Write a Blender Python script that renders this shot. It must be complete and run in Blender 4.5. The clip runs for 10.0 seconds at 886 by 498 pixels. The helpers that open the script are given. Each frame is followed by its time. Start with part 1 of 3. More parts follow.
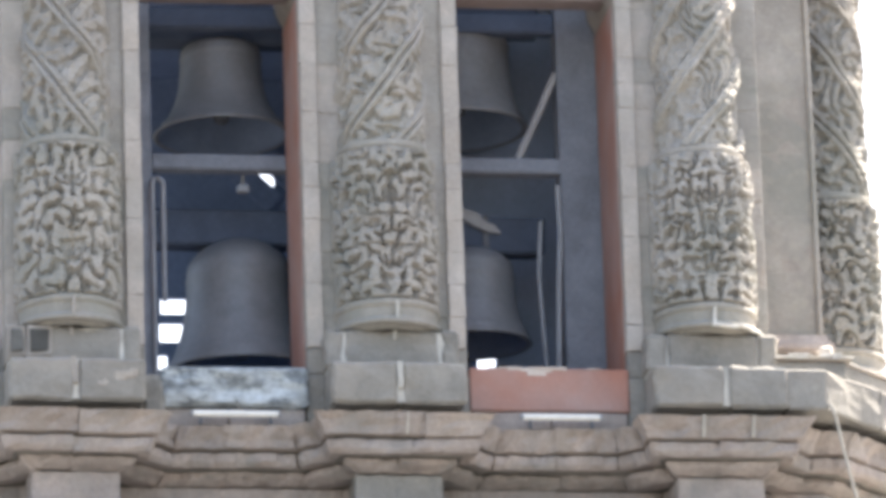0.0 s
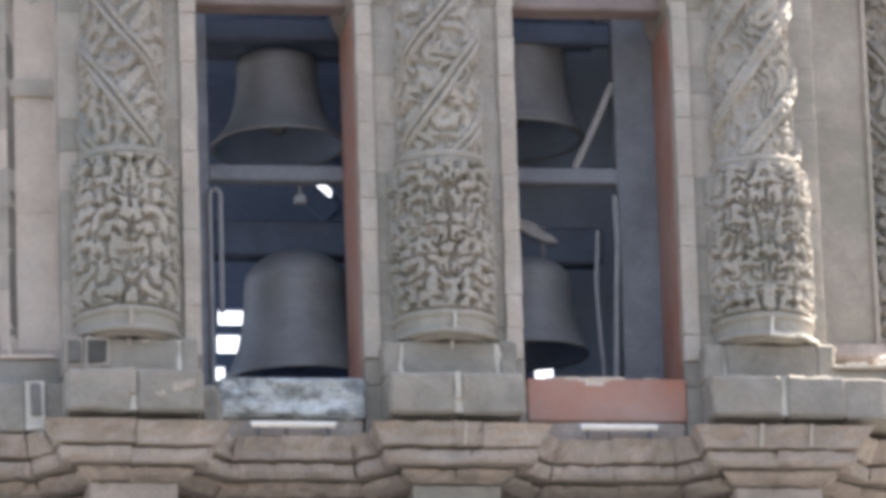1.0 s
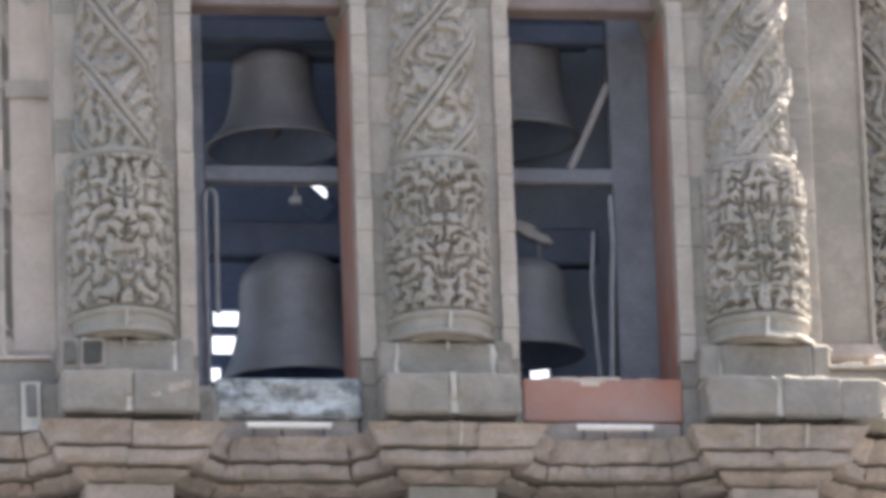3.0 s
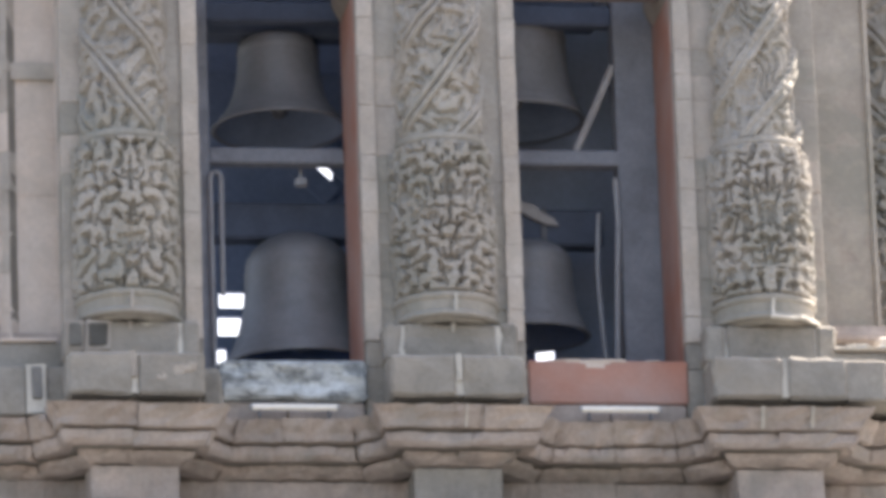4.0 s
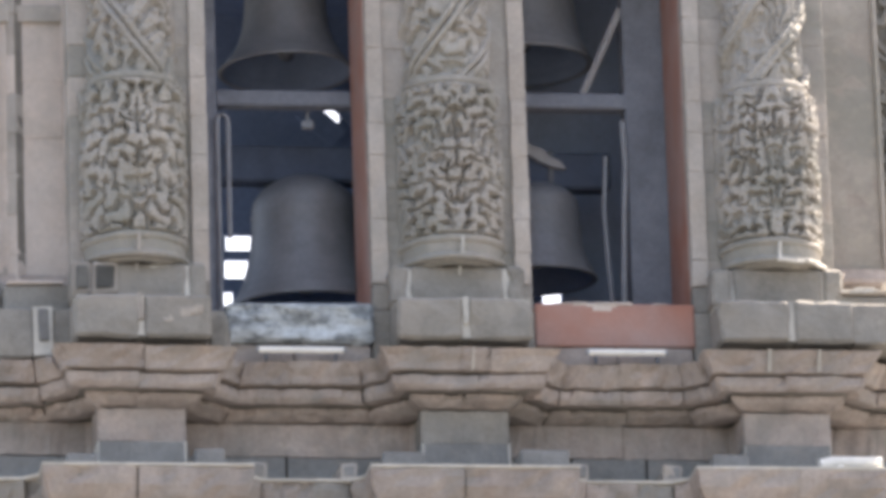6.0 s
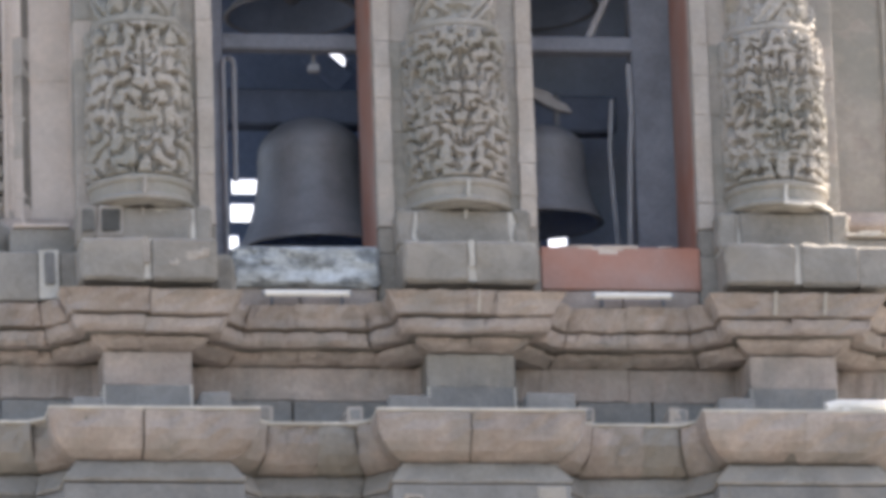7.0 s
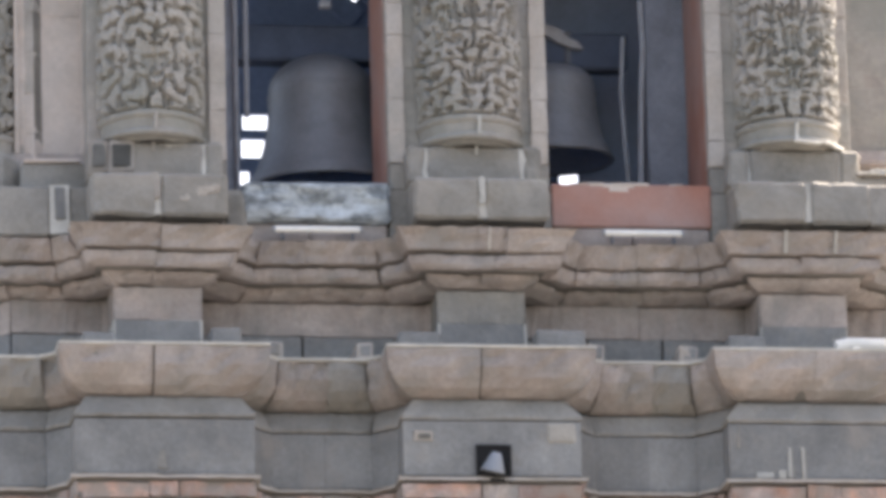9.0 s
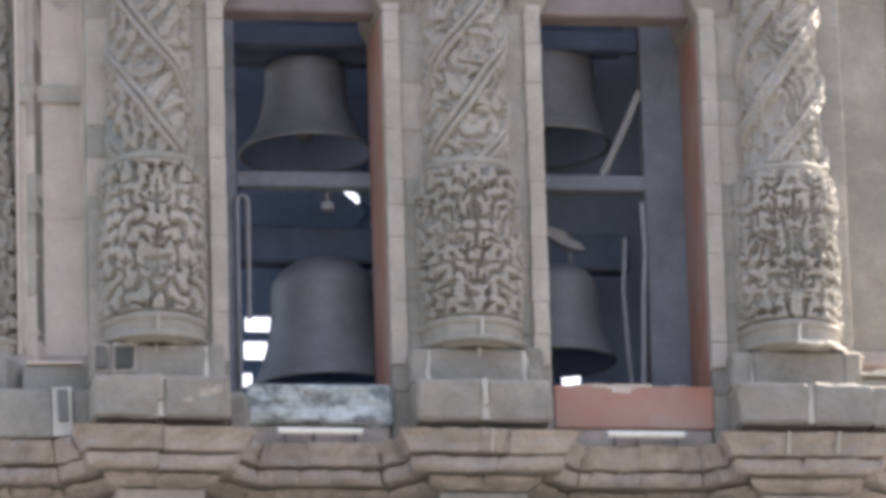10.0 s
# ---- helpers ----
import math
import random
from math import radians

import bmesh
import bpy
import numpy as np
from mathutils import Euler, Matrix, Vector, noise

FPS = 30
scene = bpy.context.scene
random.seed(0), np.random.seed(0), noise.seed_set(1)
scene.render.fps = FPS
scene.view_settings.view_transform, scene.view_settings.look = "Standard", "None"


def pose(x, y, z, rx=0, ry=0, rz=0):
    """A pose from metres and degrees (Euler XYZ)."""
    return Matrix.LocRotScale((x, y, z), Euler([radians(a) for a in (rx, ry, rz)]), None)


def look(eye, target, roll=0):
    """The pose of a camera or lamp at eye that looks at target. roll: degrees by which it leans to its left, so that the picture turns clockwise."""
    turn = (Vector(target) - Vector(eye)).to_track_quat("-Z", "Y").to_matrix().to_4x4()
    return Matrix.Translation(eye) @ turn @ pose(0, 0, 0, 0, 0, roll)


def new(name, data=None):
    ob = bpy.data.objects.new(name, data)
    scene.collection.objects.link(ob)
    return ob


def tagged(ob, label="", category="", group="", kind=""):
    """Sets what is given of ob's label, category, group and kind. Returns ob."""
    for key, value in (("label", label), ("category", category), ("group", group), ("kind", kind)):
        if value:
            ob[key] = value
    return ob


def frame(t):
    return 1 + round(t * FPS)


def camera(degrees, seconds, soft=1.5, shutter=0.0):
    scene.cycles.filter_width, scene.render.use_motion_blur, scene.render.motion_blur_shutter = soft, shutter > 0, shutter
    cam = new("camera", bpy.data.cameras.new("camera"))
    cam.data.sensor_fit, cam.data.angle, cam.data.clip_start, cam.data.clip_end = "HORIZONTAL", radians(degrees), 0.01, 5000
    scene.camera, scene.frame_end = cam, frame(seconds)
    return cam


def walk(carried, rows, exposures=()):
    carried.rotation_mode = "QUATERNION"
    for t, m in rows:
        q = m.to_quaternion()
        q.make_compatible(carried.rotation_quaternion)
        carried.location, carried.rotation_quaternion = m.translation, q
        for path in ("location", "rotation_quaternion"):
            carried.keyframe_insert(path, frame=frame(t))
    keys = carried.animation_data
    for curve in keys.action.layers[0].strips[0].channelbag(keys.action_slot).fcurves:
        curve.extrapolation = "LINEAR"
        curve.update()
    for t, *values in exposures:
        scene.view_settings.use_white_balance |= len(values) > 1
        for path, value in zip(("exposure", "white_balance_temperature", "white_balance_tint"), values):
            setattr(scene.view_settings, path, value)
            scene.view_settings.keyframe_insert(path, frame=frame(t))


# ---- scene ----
# Camera: hand-held long lens from the square, turning on the spot.
EYE = (-8.6764, -58.0552, 1.6)
cam = camera(6.6, 10.0, soft=4.5)
walk(cam, [
    (0.0, look(EYE, (0.3969, 0.0, 19.9916), -1.844)),
    (0.2, look(EYE, (0.2749, 0.0, 19.8457), -1.797)),
    (0.3, look(EYE, (0.0837, 0.0, 19.7703), -1.789)),
    (0.4, look(EYE, (-0.2994, 0.0, 19.7745), -1.684)),
    (0.5, look(EYE, (-0.3653, 0.0, 19.8030), -1.665)),
    (0.7, look(EYE, (-0.3848, 0.0, 19.9529), -1.640)),
    (0.9, look(EYE, (-0.2215, 0.0, 20.0377), -1.816)),
    (1.0, look(EYE, (-0.0644, 0.0, 20.0716), -1.859)),
    (1.5, look(EYE, (0.0380, 0.0, 20.1860), -1.899)),
    (2.0, look(EYE, (0.0253, 0.0, 20.2550), -1.888)),
    (2.5, look(EYE, (0.0038, 0.0, 20.3290), -1.916)),
    (3.0, look(EYE, (-0.0278, 0.0, 20.0763), -1.944)),
    (3.2, look(EYE, (-0.0414, 0.0, 19.9839), -1.987)),
    (4.3, look(EYE, (-0.0875, 0.0, 19.8747), -1.952)),
    (4.5, look(EYE, (-0.0983, 0.0, 19.6928), -1.994)),
    (5.0, look(EYE, (-0.1075, 0.0, 19.5264), -1.929)),
    (5.5, look(EYE, (-0.1270, 0.0, 19.4504), -1.881)),
    (5.7, look(EYE, (-0.1376, 0.0, 19.4532), -1.840)),
    (6.8, look(EYE, (-0.1941, 0.0, 19.1490), -1.888)),
    (7.0, look(EYE, (-0.2087, 0.0, 18.9729), -1.861)),
    (7.5, look(EYE, (-0.2491, 0.0, 18.8566), -1.832)),
    (8.0, look(EYE, (-0.2805, 0.0, 18.9034), -1.730)),
    (8.5, look(EYE, (-0.2986, 0.0, 18.6167), -1.664)),
    (9.0, look(EYE, (-0.3080, 0.0, 18.4471), -1.595)),
    (9.2, look(EYE, (-0.3056, 0.0, 18.5031), -1.596)),
    (9.3, look(EYE, (-0.2862, 0.0, 18.7612), -1.640)),
    (9.4, look(EYE, (-0.2767, 0.0, 19.1309), -1.627)),
    (9.5, look(EYE, (-0.2880, 0.0, 19.4671), -1.663)),
    (9.7, look(EYE, (-0.2734, 0.0, 19.8145), -1.676)),
    (9.8, look(EYE, (-0.2534, 0.0, 19.9217), -1.701)),
    (10.0, look(EYE, (-0.2838, 0.0, 20.1256), -1.691)),
], exposures=[(0.0, 2.53, 7300, 11.0), (0.5, 2.41, 7450, 13.0), (1.0, 2.32, 7550, 13.5), (1.7, 2.25, 7600, 14.0), (10.0, 2.25, 7600, 14.5)])

# ---- light: hazy sky, sun almost along the facade from its far end ----
SUN_AZ, SUN_EL = radians(49.5), radians(54)
world = bpy.data.worlds.new("sky")
scene.world = world
world.use_nodes = True
wn = world.node_tree
sky = wn.nodes.new("ShaderNodeTexSky")
sky.sky_type = "NISHITA"
sky.sun_disc = False
sky.sun_elevation, sky.sun_rotation = SUN_EL, SUN_AZ
sky.dust_density, sky.air_density, sky.ozone_density = 4.0, 1.0, 1.0
wn.links.new(sky.outputs[0], wn.nodes["Background"].inputs[0])
wn.nodes["Background"].inputs[1].default_value = 0.1
sun = new("sun", bpy.data.lights.new("sun", "SUN"))
sun.data.energy, sun.data.angle, sun.data.color = 4.8, radians(0.8), (1.0, 0.98, 0.955)
sd = Vector((math.sin(SUN_AZ) * math.cos(SUN_EL), math.cos(SUN_AZ) * math.cos(SUN_EL), math.sin(SUN_EL)))
sun.matrix_world = look(tuple(sd * 60), (0, 0, 0))


# ---- materials ----
def mat(name, rgb, rough=0.9, vary=0.25, hue=0.0, scale=3.0, grain=40.0, bump=0.4, metal=0.0, stain=None, stain_at=0.6, stain_scale=1.5, rand=0.25, relief=0.01, aspect=None, weather=None):
    m = bpy.data.materials.new(name)
    m.use_nodes = True
    nt = m.node_tree
    b = nt.nodes["Principled BSDF"]
    b.inputs["Roughness"].default_value = rough
    b.inputs["Metallic"].default_value = metal
    tc = nt.nodes.new("ShaderNodeTexCoord")
    geo = nt.nodes.new("ShaderNodeNewGeometry")

    where = geo.outputs["Position"]
    if aspect:
        vm = nt.nodes.new("ShaderNodeVectorMath")
        vm.operation = "MULTIPLY"
        nt.links.new(where, vm.inputs[0])
        vm.inputs[1].default_value = aspect
        where = vm.outputs[0]

    def noise_tex(s, detail=5.0, rough_=0.6):
        n = nt.nodes.new("ShaderNodeTexNoise")
        n.inputs["Scale"].default_value, n.inputs["Detail"].default_value, n.inputs["Roughness"].default_value = s, detail, rough_
        nt.links.new(where, n.inputs["Vector"])
        return n
    big, fine = noise_tex(scale), noise_tex(grain, 3.0, 0.7)
    info = nt.nodes.new("ShaderNodeObjectInfo")

    def ranged(src, lo, hi, a=0.3, c=0.7):
        r = nt.nodes.new("ShaderNodeMapRange")
        r.inputs[1].default_value, r.inputs[2].default_value, r.inputs[3].default_value, r.inputs[4].default_value = a, c, lo, hi
        nt.links.new(src, r.inputs[0])
        return r.outputs[0]

    def times(a, c):
        k = nt.nodes.new("ShaderNodeMath")
        k.operation = "MULTIPLY"
        nt.links.new(a, k.inputs[0])
        nt.links.new(c, k.inputs[1])
        return k.outputs[0]
    v = times(ranged(big.outputs["Fac"], 1 - vary, 1 + vary), ranged(fine.outputs["Fac"], 1 - vary * 0.6, 1 + vary * 0.6))
    v = times(v, ranged(info.outputs["Random"], 1 - rand, 1 + rand, 0.0, 1.0))
    hs = nt.nodes.new("ShaderNodeHueSaturation")
    hs.inputs["Color"].default_value = (*rgb, 1)
    nt.links.new(v, hs.inputs["Value"])
    nt.links.new(ranged(noise_tex(scale * 0.7 + 0.3, 3.0).outputs["Fac"], 1.0 - hue * 2, 1.0 + hue * 2), hs.inputs["Saturation"])
    out = hs.outputs[0]
    if stain:
        mix = nt.nodes.new("ShaderNodeMix")
        mix.data_type = "RGBA"
        nt.links.new(ranged(noise_tex(stain_scale, 8.0, 0.65).outputs["Fac"], 0.0, 0.85, stain_at - 0.06, stain_at + 0.08), mix.inputs[0])
        nt.links.new(out, mix.inputs[6])
        mix.inputs[7].default_value = (*stain, 1)
        out = mix.outputs[2]
    if weather:
        for at, sc, colour, most in ((0.53, 4.5, weather[0], 0.5), (0.56, 9.0, weather[1], 0.45)):
            mix = nt.nodes.new("ShaderNodeMix")
            mix.data_type = "RGBA"
            nt.links.new(ranged(noise_tex(sc, 6.0, 0.7).outputs["Fac"], 0.0, most, at - 0.05, at + 0.12), mix.inputs[0])
            nt.links.new(out, mix.inputs[6])
            mix.inputs[7].default_value = (*colour, 1)
            out = mix.outputs[2]
    nt.links.new(out, b.inputs["Base Color"])
    bp = nt.nodes.new("ShaderNodeBump")
    bp.inputs["Strength"].default_value, bp.inputs["Distance"].default_value = bump, relief
    height = nt.nodes.new("ShaderNodeMath")
    height.operation = "MULTIPLY_ADD"
    nt.links.new(fine.outputs["Fac"], height.inputs[0])
    height.inputs[1].default_value = 0.4
    nt.links.new(noise_tex(9.0, 4.0, 0.65).outputs["Fac"], height.inputs[2])
    nt.links.new(height.outputs[0], bp.inputs["Height"])
    nt.links.new(bp.outputs[0], b.inputs["Normal"])
    return m


M_WARM = mat("stone_warm", (0.375, 0.321, 0.290), vary=0.24, hue=0.10, scale=2.2, grain=28, stain=(0.25, 0.235, 0.215), stain_at=0.56, rand=0.09, weather=((0.235, 0.225, 0.205), (0.43, 0.375, 0.34)), relief=0.035)
M_GREY = mat("stone_grey", (0.272, 0.256, 0.230), vary=0.22, hue=0.12, scale=2.0, grain=30, stain=(0.325, 0.295, 0.26), stain_at=0.58, rand=0.08, weather=((0.20, 0.195, 0.18), (0.37, 0.345, 0.31)), relief=0.035)
M_DARK = mat("stone_blue_grey", (0.226, 0.226, 0.222), vary=0.24, hue=0.10, scale=2.0, grain=30, stain=(0.28, 0.255, 0.23), stain_at=0.60, rand=0.12, weather=((0.165, 0.167, 0.168), (0.30, 0.285, 0.26)), relief=0.03)
M_CARVE = mat("stone_carved", (0.36, 0.335, 0.305), vary=0.20, hue=0.12, scale=2.0, grain=30, stain=(0.275, 0.272, 0.242), stain_at=0.51, stain_scale=1.1, rand=0.06, bump=0.6, weather=((0.29, 0.28, 0.245), (0.46, 0.415, 0.365)), relief=0.015)
# Core mortar coloured dark to draw the shadow lines between courses.
M_MORTAR = mat("mortar_and_joint_shade", (0.20, 0.185, 0.165), vary=0.2, scale=4, grain=50, stain=(0.18, 0.165, 0.15), stain_at=0.50, stain_scale=3.0)
M_JOINT = mat("dusty_joint", (0.37, 0.335, 0.30), vary=0.2, scale=4, grain=50)
M_JAMB = mat("stone_jamb", (0.43, 0.385, 0.345), vary=0.17, hue=0.12, scale=2.4, grain=30, stain=(0.31, 0.295, 0.265), stain_at=0.56, rand=0.07, weather=((0.34, 0.325, 0.29), (0.49, 0.44, 0.40)), relief=0.025)
M_STRIP = mat("stone_jamb_edge", (0.45, 0.405, 0.365), vary=0.17, hue=0.12, scale=2.4, grain=30, stain=(0.37, 0.345, 0.31), stain_at=0.57, rand=0.04, relief=0.02)
M_PALE = mat("stone_pale", (0.60, 0.52, 0.465), vary=0.14, hue=0.12, scale=1.5, grain=30, stain=(0.42, 0.375, 0.335), stain_at=0.58, rand=0.06, weather=((0.48, 0.43, 0.385), (0.58, 0.51, 0.46)), relief=0.02)
M_SLATE = mat("dark_stone_and_hole_shade", (0.11, 0.108, 0.10), vary=0.2, scale=3, grain=30)
M_LIME = mat("lime_mortar", (0.53, 0.51, 0.465), vary=0.18, scale=4, grain=50, stain=(0.36, 0.34, 0.31), stain_at=0.60, stain_scale=3.5)
M_BRICK = mat("brick_pink", (0.41, 0.285, 0.24), vary=0.2, hue=0.25, scale=5, grain=40, stain=(0.31, 0.265, 0.23), stain_at=0.52, stain_scale=4.0, rand=0.25, relief=0.03)
M_RED = mat("red_paint", (0.40, 0.225, 0.185), rough=0.8, vary=0.12, hue=0.15, scale=1.5, grain=35, bump=0.25, stain=(0.36, 0.24, 0.205), stain_at=0.56, rand=0.05)
M_SILL = mat("sill_flaked", (0.47, 0.51, 0.53), vary=0.32, scale=5, grain=30, stain=(0.12, 0.135, 0.145), stain_at=0.52, stain_scale=6.0, rand=0.05, aspect=(0.75, 1.0, 1.2), bump=0.7, relief=0.02, weather=((0.22, 0.235, 0.24), (0.58, 0.62, 0.63)))
M_PLASTER = mat("chamber_plaster", (0.185, 0.25, 0.38), vary=0.2, scale=1.2, grain=20, rand=0.05)
M_BOARD = mat("painted_boards", (0.34, 0.405, 0.52), rough=0.85, vary=0.14, scale=2.0, grain=25, rand=0.05)
M_WOOD = mat("timber_blue_grey", (0.205, 0.228, 0.27), rough=0.8, vary=0.2, scale=4, grain=30, rand=0.08)
# Frame timber again, darkened for the parts deep in the chamber's shade.
M_WOOD_SHADE = mat("timber_deep_shade", (0.075, 0.10, 0.15), rough=0.8, vary=0.2, scale=4, grain=30, rand=0.08)
M_LINTEL = mat("lintel_timber", (0.245, 0.205, 0.20), rough=0.8, vary=0.2, scale=4, grain=30, rand=0.1)
M_POLE = mat("pale_pole", (0.38, 0.38, 0.39), rough=0.8, vary=0.2, scale=4, grain=30, rand=0.1)
M_BRONZE = mat("bell_bronze", (0.205, 0.213, 0.228), rough=0.5, vary=0.16, scale=2.5, grain=25, metal=0.15, bump=0.2, stain=(0.16, 0.168, 0.182), stain_at=0.55, rand=0.05)
# Bell lining; bluish sky light in the mouth is put into its colour.
M_BELL_MOUTH = mat("bell_mouth_blue_light", (0.20, 0.26, 0.36), rough=0.8, vary=0.16, scale=2.5, grain=25, bump=0.2, rand=0.05)
M_IRON = mat("iron_grey", (0.30, 0.32, 0.35), rough=0.6, vary=0.15, scale=6, grain=40, metal=0.2, rand=0.05)
M_STRAP = mat("dark_iron", (0.12, 0.13, 0.15), rough=0.6, vary=0.15, scale=6, grain=40, rand=0.05)
# Black that draws the dark hollow of the lamp niche.
M_BLACK = mat("niche_dark", (0.012, 0.012, 0.013), vary=0.1, rand=0.0)
M_WHITE = mat("white_enamel", (0.80, 0.79, 0.75), rough=0.5, vary=0.08, scale=6, grain=30, bump=0.1, rand=0.05)
M_GROUND = mat("paving", (0.085, 0.084, 0.082), vary=0.2, scale=0.5, grain=8, rand=0.0)


# ---- builders ----
def mesh_of(bm, name, material, smooth=False):
    bmesh.ops.recalc_face_normals(bm, faces=bm.faces)
    me = bpy.data.meshes.new(name)
    bm.to_mesh(me)
    bm.free()
    me.materials.append(material)
    if smooth:
        me.shade_smooth()
    return me


def part(name, bm, material, parent=None, label="", smooth=False):
    ob = new(name, mesh_of(bm, name, material, smooth))
    if parent is not None:
        ob.parent = parent
    return tagged(ob, label)


def thing(name, label, category, at=(0, 0, 0), group="", kind=""):
    ob = new(name)
    ob.location = at
    return tagged(ob, label, category, group, kind)


def box(bm, x0, x1, y0, y1, z0, z1, bevel=0.0, m=None, jit=0.0):
    g = bmesh.ops.create_cube(bm, size=1.0)
    vs = g["verts"]
    for v in vs:
        v.co = Vector((x0 + (v.co.x + 0.5) * (x1 - x0), y0 + (v.co.y + 0.5) * (y1 - y0), z0 + (v.co.z + 0.5) * (z1 - z0)))
        v.co += Vector([random.uniform(-jit, jit) for _ in range(3)])
        if m is not None:
            v.co = m @ v.co
    if bevel:
        es = list({e for v in vs for e in v.link_edges})
        bmesh.ops.bevel(bm, geom=es, offset=bevel, segments=1, affect="EDGES", clamp_overlap=True)
    return bm


def boxed(*a, **k):
    return box(bmesh.new(), *a, **k)


def block(x0, x1, y0, y1, z0, z1, wear=0.010, bevel=0.014):
    """A dressed stone with a worn face and rounded, chipped arrises."""
    bm = boxed(x0, x1, y0, y1, z0, z1, bevel=bevel, jit=0.004)
    bmesh.ops.subdivide_edges(bm, edges=[e for e in bm.edges if e.calc_length() > 0.09], cuts=2, use_grid_fill=True)
    o = Vector([random.uniform(0, 50) for _ in range(3)])
    for v in bm.verts:
        p = v.co
        e = noise.noise((p + o) * 5.0) + 0.6 * noise.noise((p + o) * 13.0)
        near = min(p.x - x0, x1 - p.x, p.z - z0, z1 - p.z) < 0.03
        v.co.y += wear * (0.45 * e + (0.9 * max(0.0, e) if near else 0.0))
        if near:
            v.co.x += wear * 0.5 * noise.noise((p - o) * 9.0)
            v.co.z += wear * 0.5 * noise.noise((p + o * 2) * 9.0)
    return bm


def lathe(bm, prof, n=48, a0=0.0, a1=2 * math.pi):
    closed = abs(a1 - a0 - 2 * math.pi) < 1e-6
    rings = []
    for r, z in prof:
        rings.append([bm.verts.new((r * math.cos(a0 + (a1 - a0) * i / n), r * math.sin(a0 + (a1 - a0) * i / n), z)) for i in range(n if closed else n + 1)])
    for p, q in zip(rings, rings[1:]):
        for i in range(n):
            j = (i + 1) % len(p)
            bm.faces.new((p[i], p[j], q[j], q[i]))
    return bm


def rod(bm, pts, r, n=10):
    """A round bar along points."""
    pts = [Vector(p) for p in pts]
    rings = []
    for i, p in enumerate(pts):
        d = (pts[min(i + 1, len(pts) - 1)] - pts[max(i - 1, 0)]).normalized()
        a = d.orthogonal().normalized()
        if abs(d.x) < 0.9:
            a = (Vector((1, 0, 0)) - d * d.x).normalized()
        b = d.cross(a)
        rings.append([bm.verts.new(p + r * (a * math.cos(2 * math.pi * k / n) + b * math.sin(2 * math.pi * k / n))) for k in range(n)])
    for p, q in zip(rings, rings[1:]):
        for k in range(n):
            bm.faces.new((p[k], p[(k + 1) % n], q[(k + 1) % n], q[k]))
    bm.faces.new(rings[0])
    bm.faces.new(rings[-1])
    return bm


# Plan of the wall face at the pedestals' necks; mouldings are offset from it.
PIERS = (-2.57, 0.02, 2.62)
def plan(splay):
    """The wall's line round the piers, its inner corners cut off at an angle."""
    pts = [(-4.35, 7.4), (-4.35, 1.32), (-3.70, 0.66)]
    for c in PIERS:
        pts += [(c - 0.35 - splay, 0.66), (c - 0.35, 0.66 - splay), (c - 0.35, 0.21), (c + 0.35, 0.21), (c + 0.35, 0.66 - splay), (c + 0.35 + splay, 0.66)]
    return pts + [(3.58, 0.66), (4.60, 1.68), (4.60, 7.4)]


PATH = plan(0.40)
PATH_STEP = plan(0.34)
PATH_NECK = plan(0.05)


def offset_path(path, p):
    """The corners of the path moved out by p (to the front), mitred."""
    out = []
    n = len(path)
    nrm = []
    for (ax, ay), (bx, by) in zip(path, path[1:]):
        l = math.hypot(bx - ax, by - ay)
        nrm.append(((by - ay) / l, -(bx - ax) / l))
    for i, (x, y) in enumerate(path):
        a, b = nrm[max(i - 1, 0)], nrm[min(i, n - 2)]
        k = 1 + a[0] * b[0] + a[1] * b[1]
        out.append((x + p * (a[0] + b[0]) / k, y + p * (a[1] + b[1]) / k))
    return out


